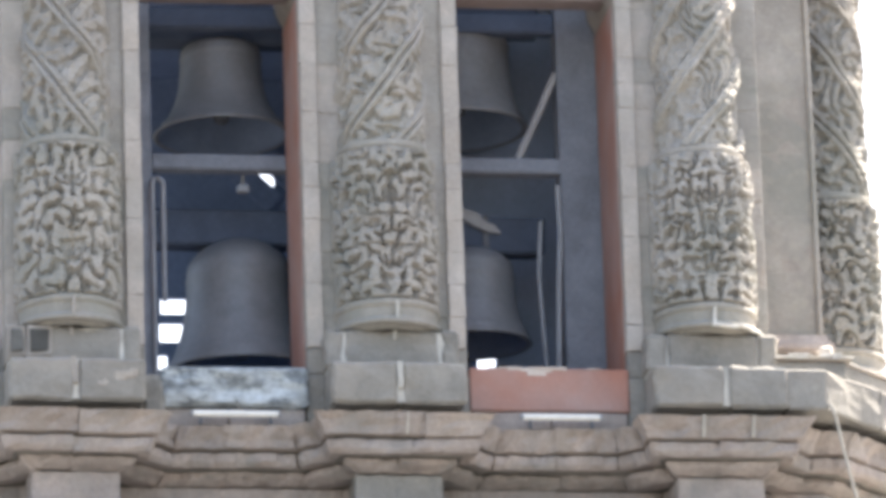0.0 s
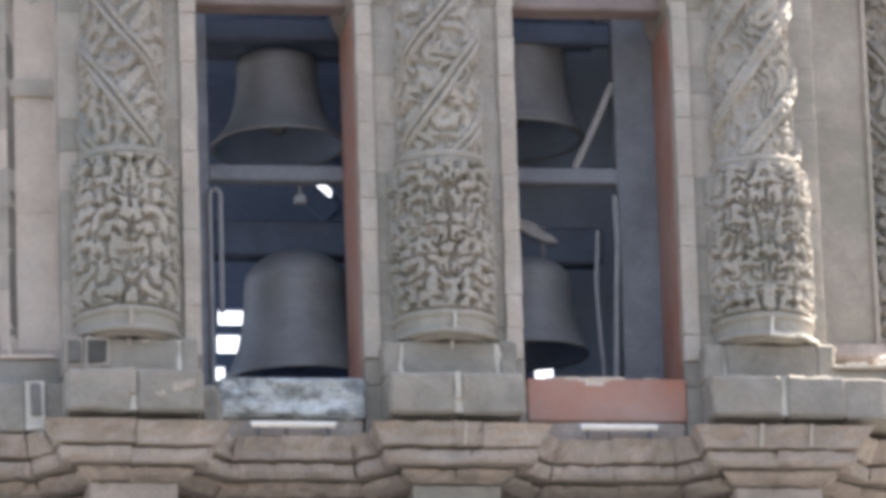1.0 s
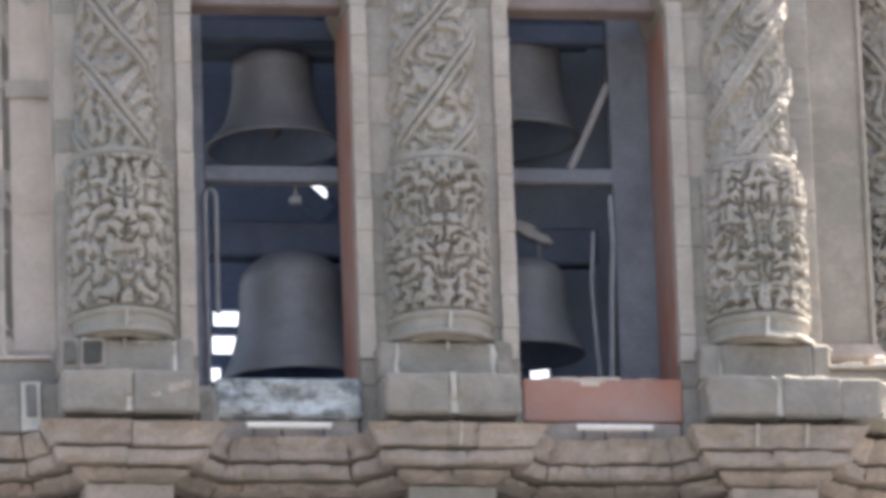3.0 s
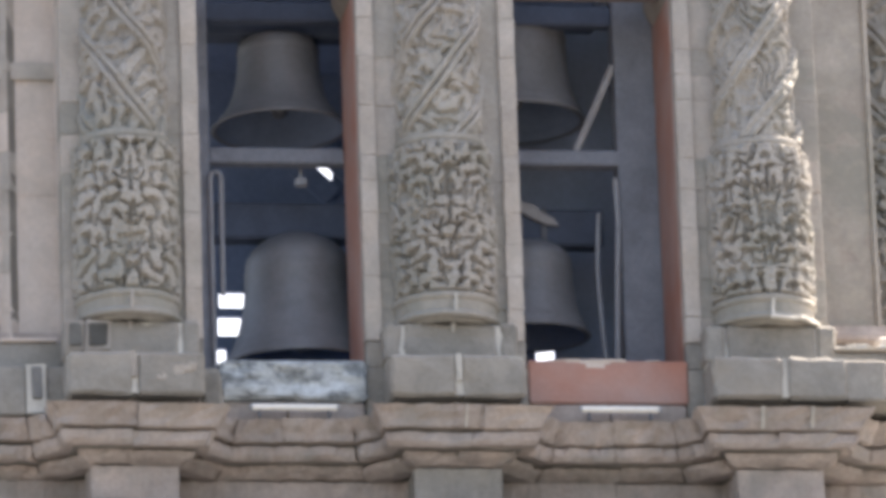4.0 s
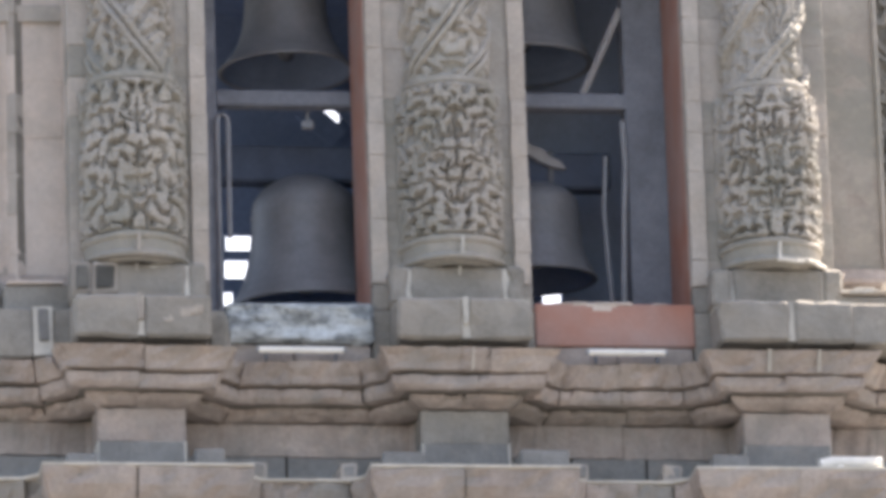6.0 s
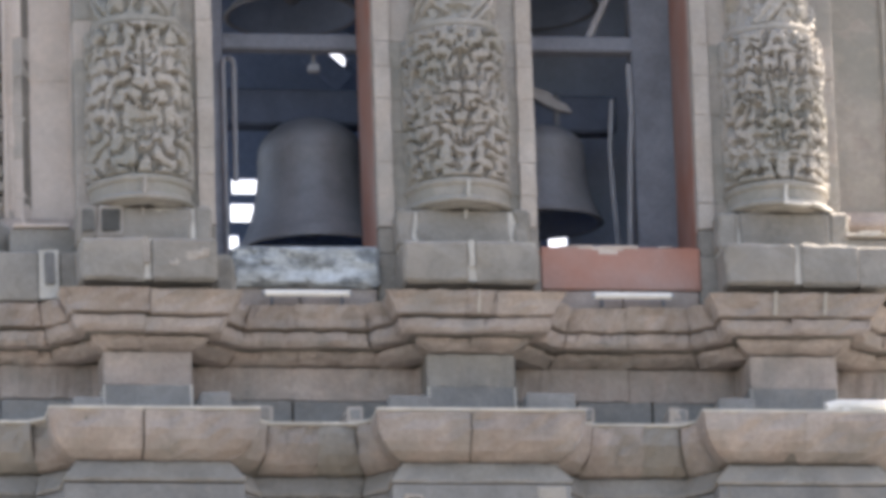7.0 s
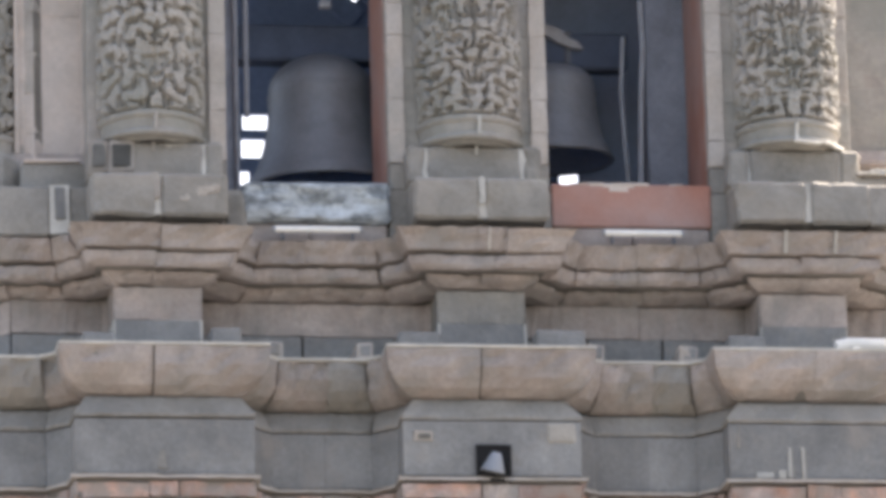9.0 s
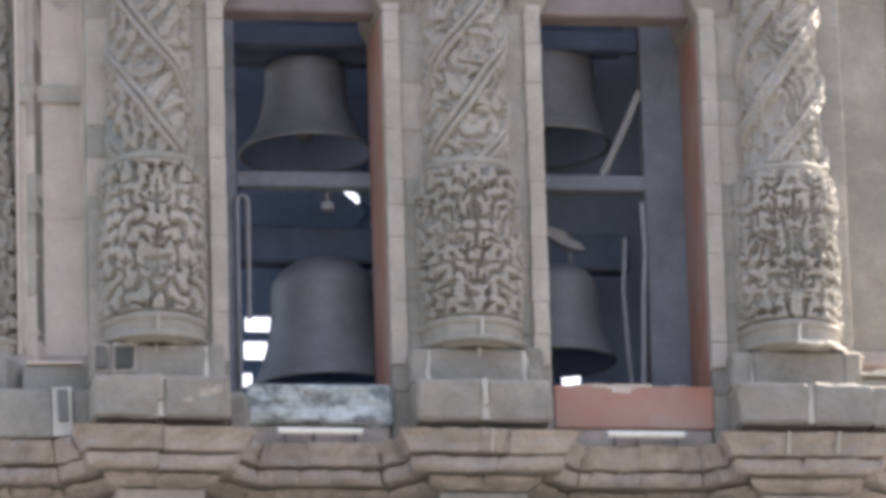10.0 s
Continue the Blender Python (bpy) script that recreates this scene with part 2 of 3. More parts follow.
def moulding(bm, prof, path, inner=-0.25, gap=0.0, s0=0.0, s1=None, seg=None, wear=0.0):
    """A moulding of profile (z, projection) along the path, or along a stretch of one of its straight runs, with worn edges."""
    prof = [(prof[0][0], inner)] + list(prof) + [(prof[-1][0], inner)]
    lines = [offset_path(path, p) for _, p in prof]
    rows = []
    if seg is None:
        for i in range(len(path)):
            rows.append([bm.verts.new((*line[i], z)) for (z, p), line in zip(prof, lines)])
    else:
        (ax, ay), (bx, by) = path[seg], path[seg + 1]
        l = math.hypot(bx - ax, by - ay)
        ux, uy = (bx - ax) / l, (by - ay) / l
        sh = Vector([random.uniform(-wear, wear) * 0.6 for _ in range(3)])
        chip = Vector([random.uniform(0, 40) for _ in range(3)])
        length = (l if s1 is None else s1) - (s0 or 0.0)
        n = max(1, min(16, round(length / 0.05)))
        ends = []
        for k, i in enumerate((seg, seg + 1)):
            cut = s0 if k == 0 else s1
            row = []
            for (z, p), line in zip(prof, lines):
                x, y = line[i]
                along = (x - ax) * ux + (y - ay) * uy
                if cut is not None:
                    x, y = x + ux * (cut - along), y + uy * (cut - along)
                g = gap if k == 0 else -gap
                row.append(Vector((x + ux * g, y + uy * g, z)) + sh)
            ends.append(row)
        for k in range(n + 1):
            row = []
            for j, (a, b) in enumerate(zip(*ends)):
                v = a.lerp(b, k / n)
                if 0 < j < len(prof) - 1:
                    e = 0.8 * noise.noise(v * 6.0) + noise.noise(v * 13.0)
                    e = max(-0.4, e) * wear * 1.8
                    if wear > 0.013:
                        e += 0.10 * max(0.0, noise.noise(v * 3.3 + chip) - 0.22) + 0.07 * max(0.0, noise.noise(v * 9.0 - chip) - 0.1)
                        if k in (0, n):
                            e += 0.022 * max(0.0, noise.noise(v * 5.0 + chip) - 0.05)
                    v = v + Vector((uy * -e, ux * e, 0)) + Vector((0, 0, noise.noise(v * 14.0 + Vector((7, 3, 1))) * wear * 0.5))
                row.append(bm.verts.new(v))
            rows.append(row)
    for a, b in zip(rows, rows[1:]):
        n = len(a)
        for j in range(n):
            bm.faces.new((a[j], a[(j + 1) % n], b[(j + 1) % n], b[j]))
    bm.faces.new(rows[0])
    bm.faces.new(list(reversed(rows[-1])))
    return bm


def inset(prof, d):
    return [(z, p - d) for z, p in prof]


def course(parent, prof, material, path=PATH, step=0.75, gap=0.001, jit=0.010, joints=None, stone="stone", alt=None, back=None, bed=0.008):
    """Stones along the path, split at joints on each straight run."""
    z0, z1 = prof[0][0], prof[-1][0]
    dz = bed if z1 > z0 else -bed
    prof = [(prof[0][0] + dz, prof[0][1])] + list(prof[1:-1]) + [(prof[-1][0] - dz, prof[-1][1])]
    for i in range(len(path) - 1):
        (ax, ay), (bx, by) = path[i], path[i + 1]
        l = math.hypot(bx - ax, by - ay)
        if l > 3:
            cuts = [k * step for k in range(1, int(l / step))]
        else:
            n = max(1, round(l / step))
            cuts = [l * k / n + random.uniform(-0.1, 0.1) for k in range(1, n)]
            if joints and abs(l - 0.7) < 0.02:
                cuts = [l * f for f in random.choice(joints)]
        ends = [None] + cuts + [None]
        for k in range(len(ends) - 1):
            bm = bmesh.new()
            moulding(bm, prof, path, seg=i, s0=ends[k], s1=ends[k + 1], gap=gap * (0.4 if min(ay, by) > 0.6 else 1.0), wear=jit, inner=min(p for _, p in prof) - 0.16)
            part(stone, bm, random.choice(back if back and min(ay, by) > 0.6 else alt or [material]), parent)


# ---- ground and the tower's lower body ----
bm = bmesh.new()
bmesh.ops.create_grid(bm, x_segments=8, y_segments=8, size=3000)
ground = tagged(part("ground", bm, M_GROUND), "grey stone-paved square before the tower", "ground", kind="structure")

LOW = [(-4.35, 1.32), (-3.70, 0.66), (3.58, 0.66), (4.60, 1.68), (4.60, 6.6), (3.58, 7.3), (-3.70, 7.3), (-4.35, 6.6)]


def prism(bm, pts, z0, z1):
    a = [bm.verts.new((x, y, z0)) for x, y in pts]
    b = [bm.verts.new((x, y, z1)) for x, y in pts]
    for i in range(len(pts)):
        j = (i + 1) % len(pts)
        bm.faces.new((a[i], a[j], b[j], b[i]))
    bm.faces.new(a)
    bm.faces.new(b)
    return bm


tagged(part("tower_body", prism(bmesh.new(), LOW, -0.2, 15.9), M_WARM), "warm grey stone shaft of the church tower", "tower", kind="structure")
tagged(part("belfry_floor", prism(bmesh.new(), [(x * 0.9, 1.0 + (y - 0.66) * 0.85) for x, y in LOW], 15.9, 18.62), M_PLASTER), "dark plastered floor of the bell chamber", "floor", kind="structure")
ROOF = [(-4.1, 1.5), (-3.48, 0.85), (-3.05, 0.52), (3.1, 0.52), (3.45, 1.45), (4.0, 2.0), (4.0, 6.6), (3.58, 7.3), (-3.7, 7.3), (-4.1, 6.6)]
tagged(part("roof", prism(bmesh.new(), ROOF, 23.6, 24.0), M_WARM), "stone roof slab over the bell chamber", "roof", kind="structure")

# ---- brick band, frieze, cornice and pedestals ----
P_BAND = [(16.02, 0.36), (16.20, 0.37), (16.505, 0.38)]
P_LEDGE = [(16.505, 0.38), (16.51, 0.395), (16.535, 0.395), (16.545, 0.375)]
P_FRIEZE = [(16.545, 0.355), (17.0, 0.36)]
P_SPLAY = [(17.0, 0.365), (17.03, 0.37), (17.20, 0.26)]
P_CORN = [(17.20, 0.25), (17.22, 0.29), (17.27, 0.37), (17.34, 0.43), (17.42, 0.465), (17.50, 0.475), (17.57, 0.48)]
P_BASE = [(17.60, 0.015), (17.892, 0.01)]
P_NECK = [(17.896, 0.0), (18.165, 0.0)]
P_STEP3 = [(18.165, 0.01), (18.19, 0.035), (18.215, 0.08), (18.235, 0.108), (18.28, 0.112)]
P_STEP2 = [(18.28, 0.13), (18.285, 0.235), (18.32, 0.26), (18.40, 0.27)]
P_SLAB = [(18.40, 0.26), (18.42, 0.295), (18.48, 0.315), (18.53, 0.35), (18.575, 0.38), (18.592, 0.383)]
P_GROOVE = [(18.592, 0.22), (18.69, 0.22)]


def run(name, label, category, prof_list, deep=0.05, path=PATH):
    bm = bmesh.new()
    allp = [q for prof in prof_list for q in inset(prof, deep)]
    moulding(bm, allp, path, inner=-0.30)
    return tagged(part(name, bm, M_MORTAR), label, category, kind="structure")


def joints_flush(prof, parent, d=0.009, path=PATH):
    bm = bmesh.new()
    moulding(bm, [(z, p - d) for z, p in prof], path, inner=-0.10)
    part("mortar_joint", bm, M_LIME, parent, "pale lime mortar")


band = run("brick_band", "pink brick band under the grey frieze", "wall", [P_BAND])
frieze = run("frieze", "blue-grey stone frieze with splayed upper course", "frieze", [P_LEDGE, P_FRIEZE, P_SPLAY])
cornice = run("cornice", "warm stone cornice with rounded underside, breaking forward over each pier", "cornice", [P_CORN])
pedestal_wall = run("pedestal_course", "stepped stone pedestal course with mortar joints", "wall", [P_BASE, P_NECK, P_STEP3, P_STEP2, P_SLAB, P_GROOVE], 0.09, PATH_NECK)
tagged(part("inner_wall", prism(bmesh.new(), [(x * 0.95, 0.93 + (y - 0.66) * 0.9) for x, y in LOW], 15.9, 18.55), M_MORTAR), "rubble core behind the frieze", "wall", kind="structure")

for c in PIERS:
    part("mortar_joint", boxed(c - 0.356, c + 0.356, 0.213, 0.62, 17.585, 17.897, bevel=0.006, jit=0.002), M_LIME, pedestal_wall, "pale lime mortar")
for x in (-1.66, -0.93, 0.93, 1.68):
    part("mortar_joint", boxed(x - 0.07, x + 0.072, 0.20, 0.60, 17.585, 17.725, bevel=0.008, jit=0.012), M_JAMB, pedestal_wall, "pale lime mortar")
    part("stone", block(x - 0.052, x + 0.056, 0.188, 0.5, 17.605, 17.713), M_DARK, pedestal_wall)
for x0, x1 in ((-1.93, -0.69), (0.66, 1.93)):
    part("stone", block(x0, (x0 + x1) / 2 - 0.004, 0.43, 0.9, 18.60, 18.765, wear=0.016), M_WARM, pedestal_wall)
    part("stone", block((x0 + x1) / 2 + 0.004, x1, 0.43, 0.9, 18.60, 18.765, wear=0.016), M_WARM, pedestal_wall)
joints_flush([(17.562, 0.470), (17.570, 0.485), (17.588, 0.485), (17.596, 0.44)], cornice, 0.0)
for k in range(3):
    z = 16.06 + k * 0.149
    course(band, [(z, 0.37 + random.uniform(-0.01, 0.01)), (z + 0.13, 0.375)], M_BRICK, step=0.25, jit=0.018, stone="brick", gap=0.008, alt=[M_BRICK, M_BRICK, M_WARM])
course(frieze, P_LEDGE, M_JAMB, step=0.9)
course(frieze, P_FRIEZE, M_DARK, step=0.62, jit=0.004)
course(frieze, P_SPLAY, M_GREY, step=0.8)
course(cornice, P_CORN, M_WARM, step=0.66, jit=0.014, joints=[(0.45,), (0.5,), (0.38,)], back=[M_WARM, M_GREY])
course(pedestal_wall, P_BASE, path=PATH_NECK, material=M_DARK, step=0.72, gap=0.024, jit=0.006, bed=0.002)
course(pedestal_wall, P_NECK, path=PATH_NECK, material=M_WARM, step=0.9, alt=[M_WARM, M_WARM, M_GREY], back=[M_WARM], bed=0.002)
course(pedestal_wall, P_STEP3, path=PATH_STEP, material=M_WARM, step=0.6, joints=[(0.5,), (0.45,)], jit=0.014, bed=0.012)
course(pedestal_wall, P_STEP2, path=PATH_STEP, material=M_WARM, step=0.62, joints=[(0.6,), (0.45,)], jit=0.014, bed=0.012)
course(pedestal_wall, P_SLAB, path=PATH_STEP, material=M_WARM, step=0.6, joints=[(0.4, 0.75), (0.5,)], jit=0.014, bed=0.012)

for x, w in ((2.44, 0.013), (2.84, 0.012), (0.05, 0.008)):
    bm = boxed(x - w, x + w, -0.10, 0.0, 18.42, 18.585)
    for v in bm.verts:
        if v.co.y < -0.05:
            v.co.y = -0.098 if v.co.z < 18.5 else -0.182
        v.co.x += random.uniform(-0.005, 0.005)
    part("mortar_joint", bm, M_LIME, pedestal_wall, "pale lime mortar")
for x0, x1, h in ((0.405, 0.80, 0.16), (-0.70, -0.365, 0.13), (1.95, 2.235, 0.13), (-2.185, -1.95, 0.15), (-3.2, -2.955, 0.10)):
    part("stone", block(x0, x1, -0.12, 0.20, 17.60, 17.60 + h), M_DARK, pedestal_wall)
bm = bmesh.new()
for x, w, z0, z1 in ((2.38, 0.03, 16.55, 16.80), (2.49, 0.028, 16.55, 16.80), (2.30, 0.06, 16.55, 16.62), (2.12, 0.14, 16.55, 16.60)):
    box(bm, x, x + w, -0.158, -0.10, z0, z1, bevel=0.003, jit=0.006)
part("mortar_smear", bm, M_LIME, frieze, "white lime drips")
bm = bmesh.new()
for x, w, z0, z1 in ((-2.62, 0.05, 16.60, 16.74), (1.98, 0.02, 16.8, 16.99)):
    box(bm, x, x + w, -0.157, -0.10, z0, z1, bevel=0.003, jit=0.012)
part("mortar_smear", bm, M_GREY, frieze, "pale patches of lime")
part("stone", block(0.46, 0.685, -0.166, 0.0, 16.825, 16.985, wear=0.006), M_CARVE, frieze, "paler replaced stone")
part("mortar_smear", boxed(-0.61, -0.45, -0.162, -0.05, 16.83, 16.905, bevel=0.006, jit=0.01), M_JAMB, frieze, "pale mortar round a small hole")
# Dark block, slightly proud, stands in for the small hole's shade.
part("stone", block(-0.57, -0.475, -0.168, 0.0, 16.848, 16.888, wear=0.004, bevel=0.006), M_SLATE, frieze)

# ---- piers, strips and plinths ----
TOP = 23.2
PIER_X = ((-3.08, -1.965), (-0.66, 0.64), (1.95, 3.12))


def pier(x0, x1, c, sides):
    w = tagged(part("pier", boxed(x0 + 0.012, x1 - 0.012, 0.508, 1.40, 18.6, 23.6), M_JOINT), "coursed stone pier between the bell openings", "wall", kind="structure")
    z = 19.30
    while z < TOP + 0.3:
        h = random.choice((0.27, 0.33, 0.42, 0.22, 0.50))
        m = c + random.uniform(-0.05, 0.05)
        tone = [M_JAMB, M_CARVE, M_CARVE]
        part("stone", block(x0, m, 0.50, 0.80, z + 0.001, z + h - 0.001, bevel=0.005), random.choice(tone), w)
        part("stone", block(m + 0.006, x1, 0.50, 0.80, z + 0.001, z + h - 0.001, bevel=0.005), random.choice(tone), w)
        for s, e in sides:
            a, b = (e - 0.135, e - 0.002) if s > 0 else (e + 0.002, e + 0.135)
            part("jamb_stone", block(a, b, 0.462, 0.60, z + 0.001, z + h - 0.001, wear=0.008, bevel=0.003), M_STRIP, w)
        z += h
    # foot blocks of the strips
    part("stone", block(x0 - 0.01, c - 0.2, 0.44, 0.80, 18.62, 19.06), M_GREY, w)
    part("stone", block(c + 0.2, x1 + 0.01, 0.44, 0.80, 18.62, 19.06), M_GREY, w)
    part("stone", block(x0, c - 0.2, 0.47, 0.80, 19.065, 19.296), M_GREY, w)
    part("stone", block(c + 0.2, x1, 0.47, 0.80, 19.065, 19.296), M_GREY, w)
    for s, e in sides:
        # impost: a small moulded cap that turns into the opening
        bm = bmesh.new()
        p = [(22.30, 0.0), (22.36, 0.03), (22.42, 0.06), (22.46, 0.075), (22.52, 0.08)]
        if s < 0:
            moulding(bm, p, [(e, 1.38), (e, 0.50), (e + 0.26, 0.50)], inner=-0.05)
        else:
            moulding(bm, p, [(e - 0.26, 0.50), (e, 0.50), (e, 1.38)], inner=-0.05)
        part("impost", bm, M_GREY, w)
        # painted plaster of the reveal
        x = e - 0.006 if s < 0 else e + 0.006
        part("reveal", boxed(min(x, e + 0.02 * -s), max(x, e + 0.02 * -s), 0.60, 1.40, 18.66, 22.30), M_RED, w, "terracotta red painted plaster")
        part("reveal_upper", boxed(min(x, e + 0.02 * -s), max(x, e + 0.02 * -s), 0.60, 1.40, 22.53, 23.6), M_RED, w, "terracotta red painted plaster")
    return w


pier(*PIER_X[0], -2.57, [(1, -1.965)])
pier(*PIER_X[1], 0.0, [(-1, -0.66), (1, 0.64)])
pier(*PIER_X[2], 2.60, [(-1, 1.95)])


# ---- columns ----
def labyrinth(s, z, lam, seed, n=60):
    """Band-limited random field: winding ridges of one width."""
    rng = np.random.default_rng(seed)
    f = np.zeros_like(s)
    for _ in range(n):
        a = rng.choice((0.0, 0.5, 0.25, 0.75, 1.0)) * math.pi + rng.uniform(-0.28, 0.28)
        k = 2 * math.pi / lam * rng.uniform(0.72, 1.28)
        f += np.cos(k * (s * math.cos(a) + z * math.sin(a)) + rng.uniform(0, 2 * math.pi))
    return f / math.sqrt(n / 2)


def ridge(f, w=0.35):
    return np.clip(0.5 + f / (2 * w), 0, 1)


def motifs(u, v, s, seed):
    """Carver's cuts in rows: slots, hooks and scroll rings, mirrored about the spine and a little uneven."""
    rng = random.Random(seed)
    cut = np.zeros_like(u)

    def slot(x, z, half, wide, lean=0.0, flip=1):
        d = np.hypot(u - x - lean * (v - z), np.maximum(np.abs(v - z) - half, 0.0))
        return np.clip((wide - d) / 0.008, 0, 1)
    z, row = 19.68, 0
    while z < 20.86:
        x = rng.uniform(0.04, 0.08)
        while x < 0.72:
            k = rng.random()
            if k < 0.25:
                flat = np.hypot(np.maximum(np.abs(u - x) - rng.uniform(0.02, 0.045), 0.0), v - z - rng.uniform(-0.02, 0.02))
                cut = np.maximum(cut, np.clip((0.013 - flat) / 0.008, 0, 1))
                x += rng.uniform(0.09, 0.12)
            elif k < 0.72:
                cut = np.maximum(cut, slot(x, z, rng.uniform(0.02, 0.055), rng.uniform(0.012, 0.020), rng.uniform(-0.3, 0.3)))
                x += rng.uniform(0.07, 0.10)
            else:
                d = np.hypot(u - x, v - z)
                arc = np.clip((0.013 - np.abs(d - rng.uniform(0.04, 0.06))) / 0.008, 0, 1) * np.clip((v - z) * rng.choice((-1, 1)) / 0.01, 0, 1)
                cut = np.maximum(cut, arc)
                cut = np.maximum(cut, slot(x, z, 0.018, 0.013))
                x += 0.12
        z += rng.uniform(0.115, 0.14)
        row += 1
    for z0, h in ((20.55, 0.12), (20.25, 0.06), (19.98, 0.04)):
        cut = np.maximum(cut, np.clip((0.016 - np.hypot(s, np.maximum(np.abs(v - z0) - h, 0.0))) / 0.008, 0, 1))
    return cut


def shaft(name, r0, r1, z0, z1, relief, nu, nv, parent, label):
    """Carved drum: relief(s, z) in metres, s along the girth from the front."""
    th = np.linspace(-1.9, 1.9, nu)
    zz = np.linspace(z0, z1, nv)
    T, Z = np.meshgrid(th, zz)
    rad = r0 + (r1 - r0) * (Z - z0) / (z1 - z0)
    rad = rad + relief(T * r0, Z, T)
    X, Y = rad * np.sin(T), -rad * np.cos(T)
    verts = np.stack([X, Y, Z], -1).reshape(-1, 3)
    i = np.arange(nu * nv).reshape(nv, nu)
    faces = np.stack([i[:-1, :-1], i[:-1, 1:], i[1:, 1:], i[1:, :-1]], -1).reshape(-1, 4)
    me = bpy.data.meshes.new(name)
    me.from_pydata(verts.tolist(), [], faces.tolist())
    me.materials.append(M_CARVE)
    me.shade_smooth()
    ob = new(name, me)
    ob.parent = parent
    return tagged(ob, label)


def column(x, y, turn, hand, seed, label, foot=True, shift=0.0, carve=1.0, twin=0.060, group="columns of the belfry"):
    col = thing("column", label, "column", (x, y, 0), group)
    col.rotation_euler = (0, 0, turn)
    if foot:
        pl = part("plinth", boxed(-0.525, 0.525, -0.596, -0.10, 18.68, 19.005), M_LIME, col, "pale lime mortar core")
        j = random.uniform(-0.06, 0.04)
        part("stone", block(-0.545, j - 0.017, -0.62, -0.15, 18.665, 19.013, wear=0.028, bevel=0.026), M_GREY, pl)
        part("stone", block(j + 0.018, 0.545, -0.62, -0.15, 18.665, 19.013, wear=0.028, bevel=0.026), M_GREY, pl)
        up = part("upper_plinth", boxed(-0.52, 0.52, -0.256, -0.02, 19.045, 19.36), M_LIME, col, "pale lime mortar core")
        q = random.uniform(0.34, 0.42)
        part("stone", block(-0.54, -q - 0.008, -0.28, -0.02, 19.065, 19.375, wear=0.026, bevel=0.024), M_GREY, up)
        part("stone", block(-q + 0.008, q - 0.008, -0.28, -0.02, 19.065, 19.375, wear=0.026, bevel=0.024), M_GREY, up)
        part("stone", block(q + 0.008, 0.54, -0.28, -0.02, 19.065, 19.375, wear=0.026, bevel=0.024), M_GREY, up)
        if x < -1:
            for a_, b_ in ((-0.50, -0.40), (-0.345, -0.19)):
                part("mortar_joint", boxed(a_ - 0.022, b_ + 0.022, -0.297, -0.20, 19.12, 19.37, bevel=0.008, jit=0.010), M_JOINT, up, "pale mortar bed")
                part("stone", block(a_, b_, -0.312, -0.20, 19.15, 19.345), M_SLATE, up)
        if x > 1:
            # Arc paints the base ring's sunlit right edge; the short rod is a joint.
            bm = bmesh.new()
            rng = random.Random(7)
            rod(bm, [((0.452 + rng.uniform(-0.006, 0.010)) * math.sin(a), -(0.452 + rng.uniform(-0.004, 0.008)) * math.cos(a), 19.405 + rng.uniform(-0.008, 0.008)) for a in np.linspace(-0.05, 1.25, 12)], 0.019, 8)
            rod(bm, [(0.004, -0.447, 19.40), (0.0, -0.425, 19.47), (0.006, -0.435, 19.56)], 0.014, 8)
            part("mortar_smear", bm, M_LIME, up, "white lime joint and painted sunlit rim of the base")
        if x < 1:
            bm = bmesh.new()
            sx = -0.03 if x < -1 else 0.0
            box(bm, sx - 0.02, sx + 0.025, -0.626, -0.57, 18.80, 19.013, bevel=0.004, jit=0.012)
            box(bm, sx + 0.012, sx + 0.036, -0.45, -0.40, 19.43, 19.58, bevel=0.004, jit=0.006)
            box(bm, sx + 0.008, sx + 0.030, -0.286, -0.25, 19.30, 19.38, bevel=0.004, jit=0.008)
            if x < -1:
                for k in range(6):
                    box(bm, 0.15 + 0.05 * k, 0.22 + 0.05 * k, -0.627, -0.58, 18.79 + 0.014 * k, 18.84 + 0.016 * k + 0.012 * (k % 2), bevel=0.006, jit=0.012)
            part("mortar_smear", bm, M_JOINT if x < -1 else M_LIME, pl, "smeared lime mortar")
    prof = [(0.30, 19.372), (0.36, 19.372), (0.375, 19.39), (0.43, 19.394), (0.452, 19.41), (0.448, 19.432), (0.418, 19.445), (0.405, 19.46), (0.41, 19.54), (0.425, 19.552), (0.435, 19.575), (0.425, 19.60), (0.385, 19.61), (0.30, 19.61)]
    bm = lathe(bmesh.new(), prof, 64)
    for v in bm.verts:
        q_ = v.co * 1.0 + Vector((seed, 0, 0))
        k_ = 1 + 0.018 * noise.noise(q_ * 8) + 0.014 * noise.noise(q_ * 20)
        v.co.x, v.co.y = v.co.x * k_, v.co.y * k_
        v.co.z += 0.008 * noise.noise(q_ * 9)
    part("base", bm, M_CARVE, col, "moulded stone base ring", smooth=False)

    def low(s, z, t):
        u = np.abs(s + 0.010 * labyrinth(s, z, 0.33, seed + 3, 20))
        v = z + 0.014 * labyrinth(s, z, 0.28, seed + 4, 20)
        maze = ridge(labyrinth(u, v * 0.95, 0.112, seed) + 0.52, 0.20)
        cut = motifs(u, v, s, seed)
        worn = np.clip(0.90 + 0.25 * labyrinth(s, z, 0.55, seed + 6, 16), 0.55, 1.0)
        edge = np.clip((z - 19.60) / 0.03, 0, 1) * np.clip((20.90 - z) / 0.03, 0, 1)
        rough = labyrinth(s, z, 0.05, seed + 50, 30) * 0.004
        return (0.010 + np.clip(0.070 * maze - cut * 0.075, -0.035, 0.08) * worn + 0.036 * (1 - worn)) * edge + rough
    shaft("lower_shaft", 0.357, 0.355, 19.59, 20.91, low, 280, 280, col, "drum carved with dense arabesque relief")
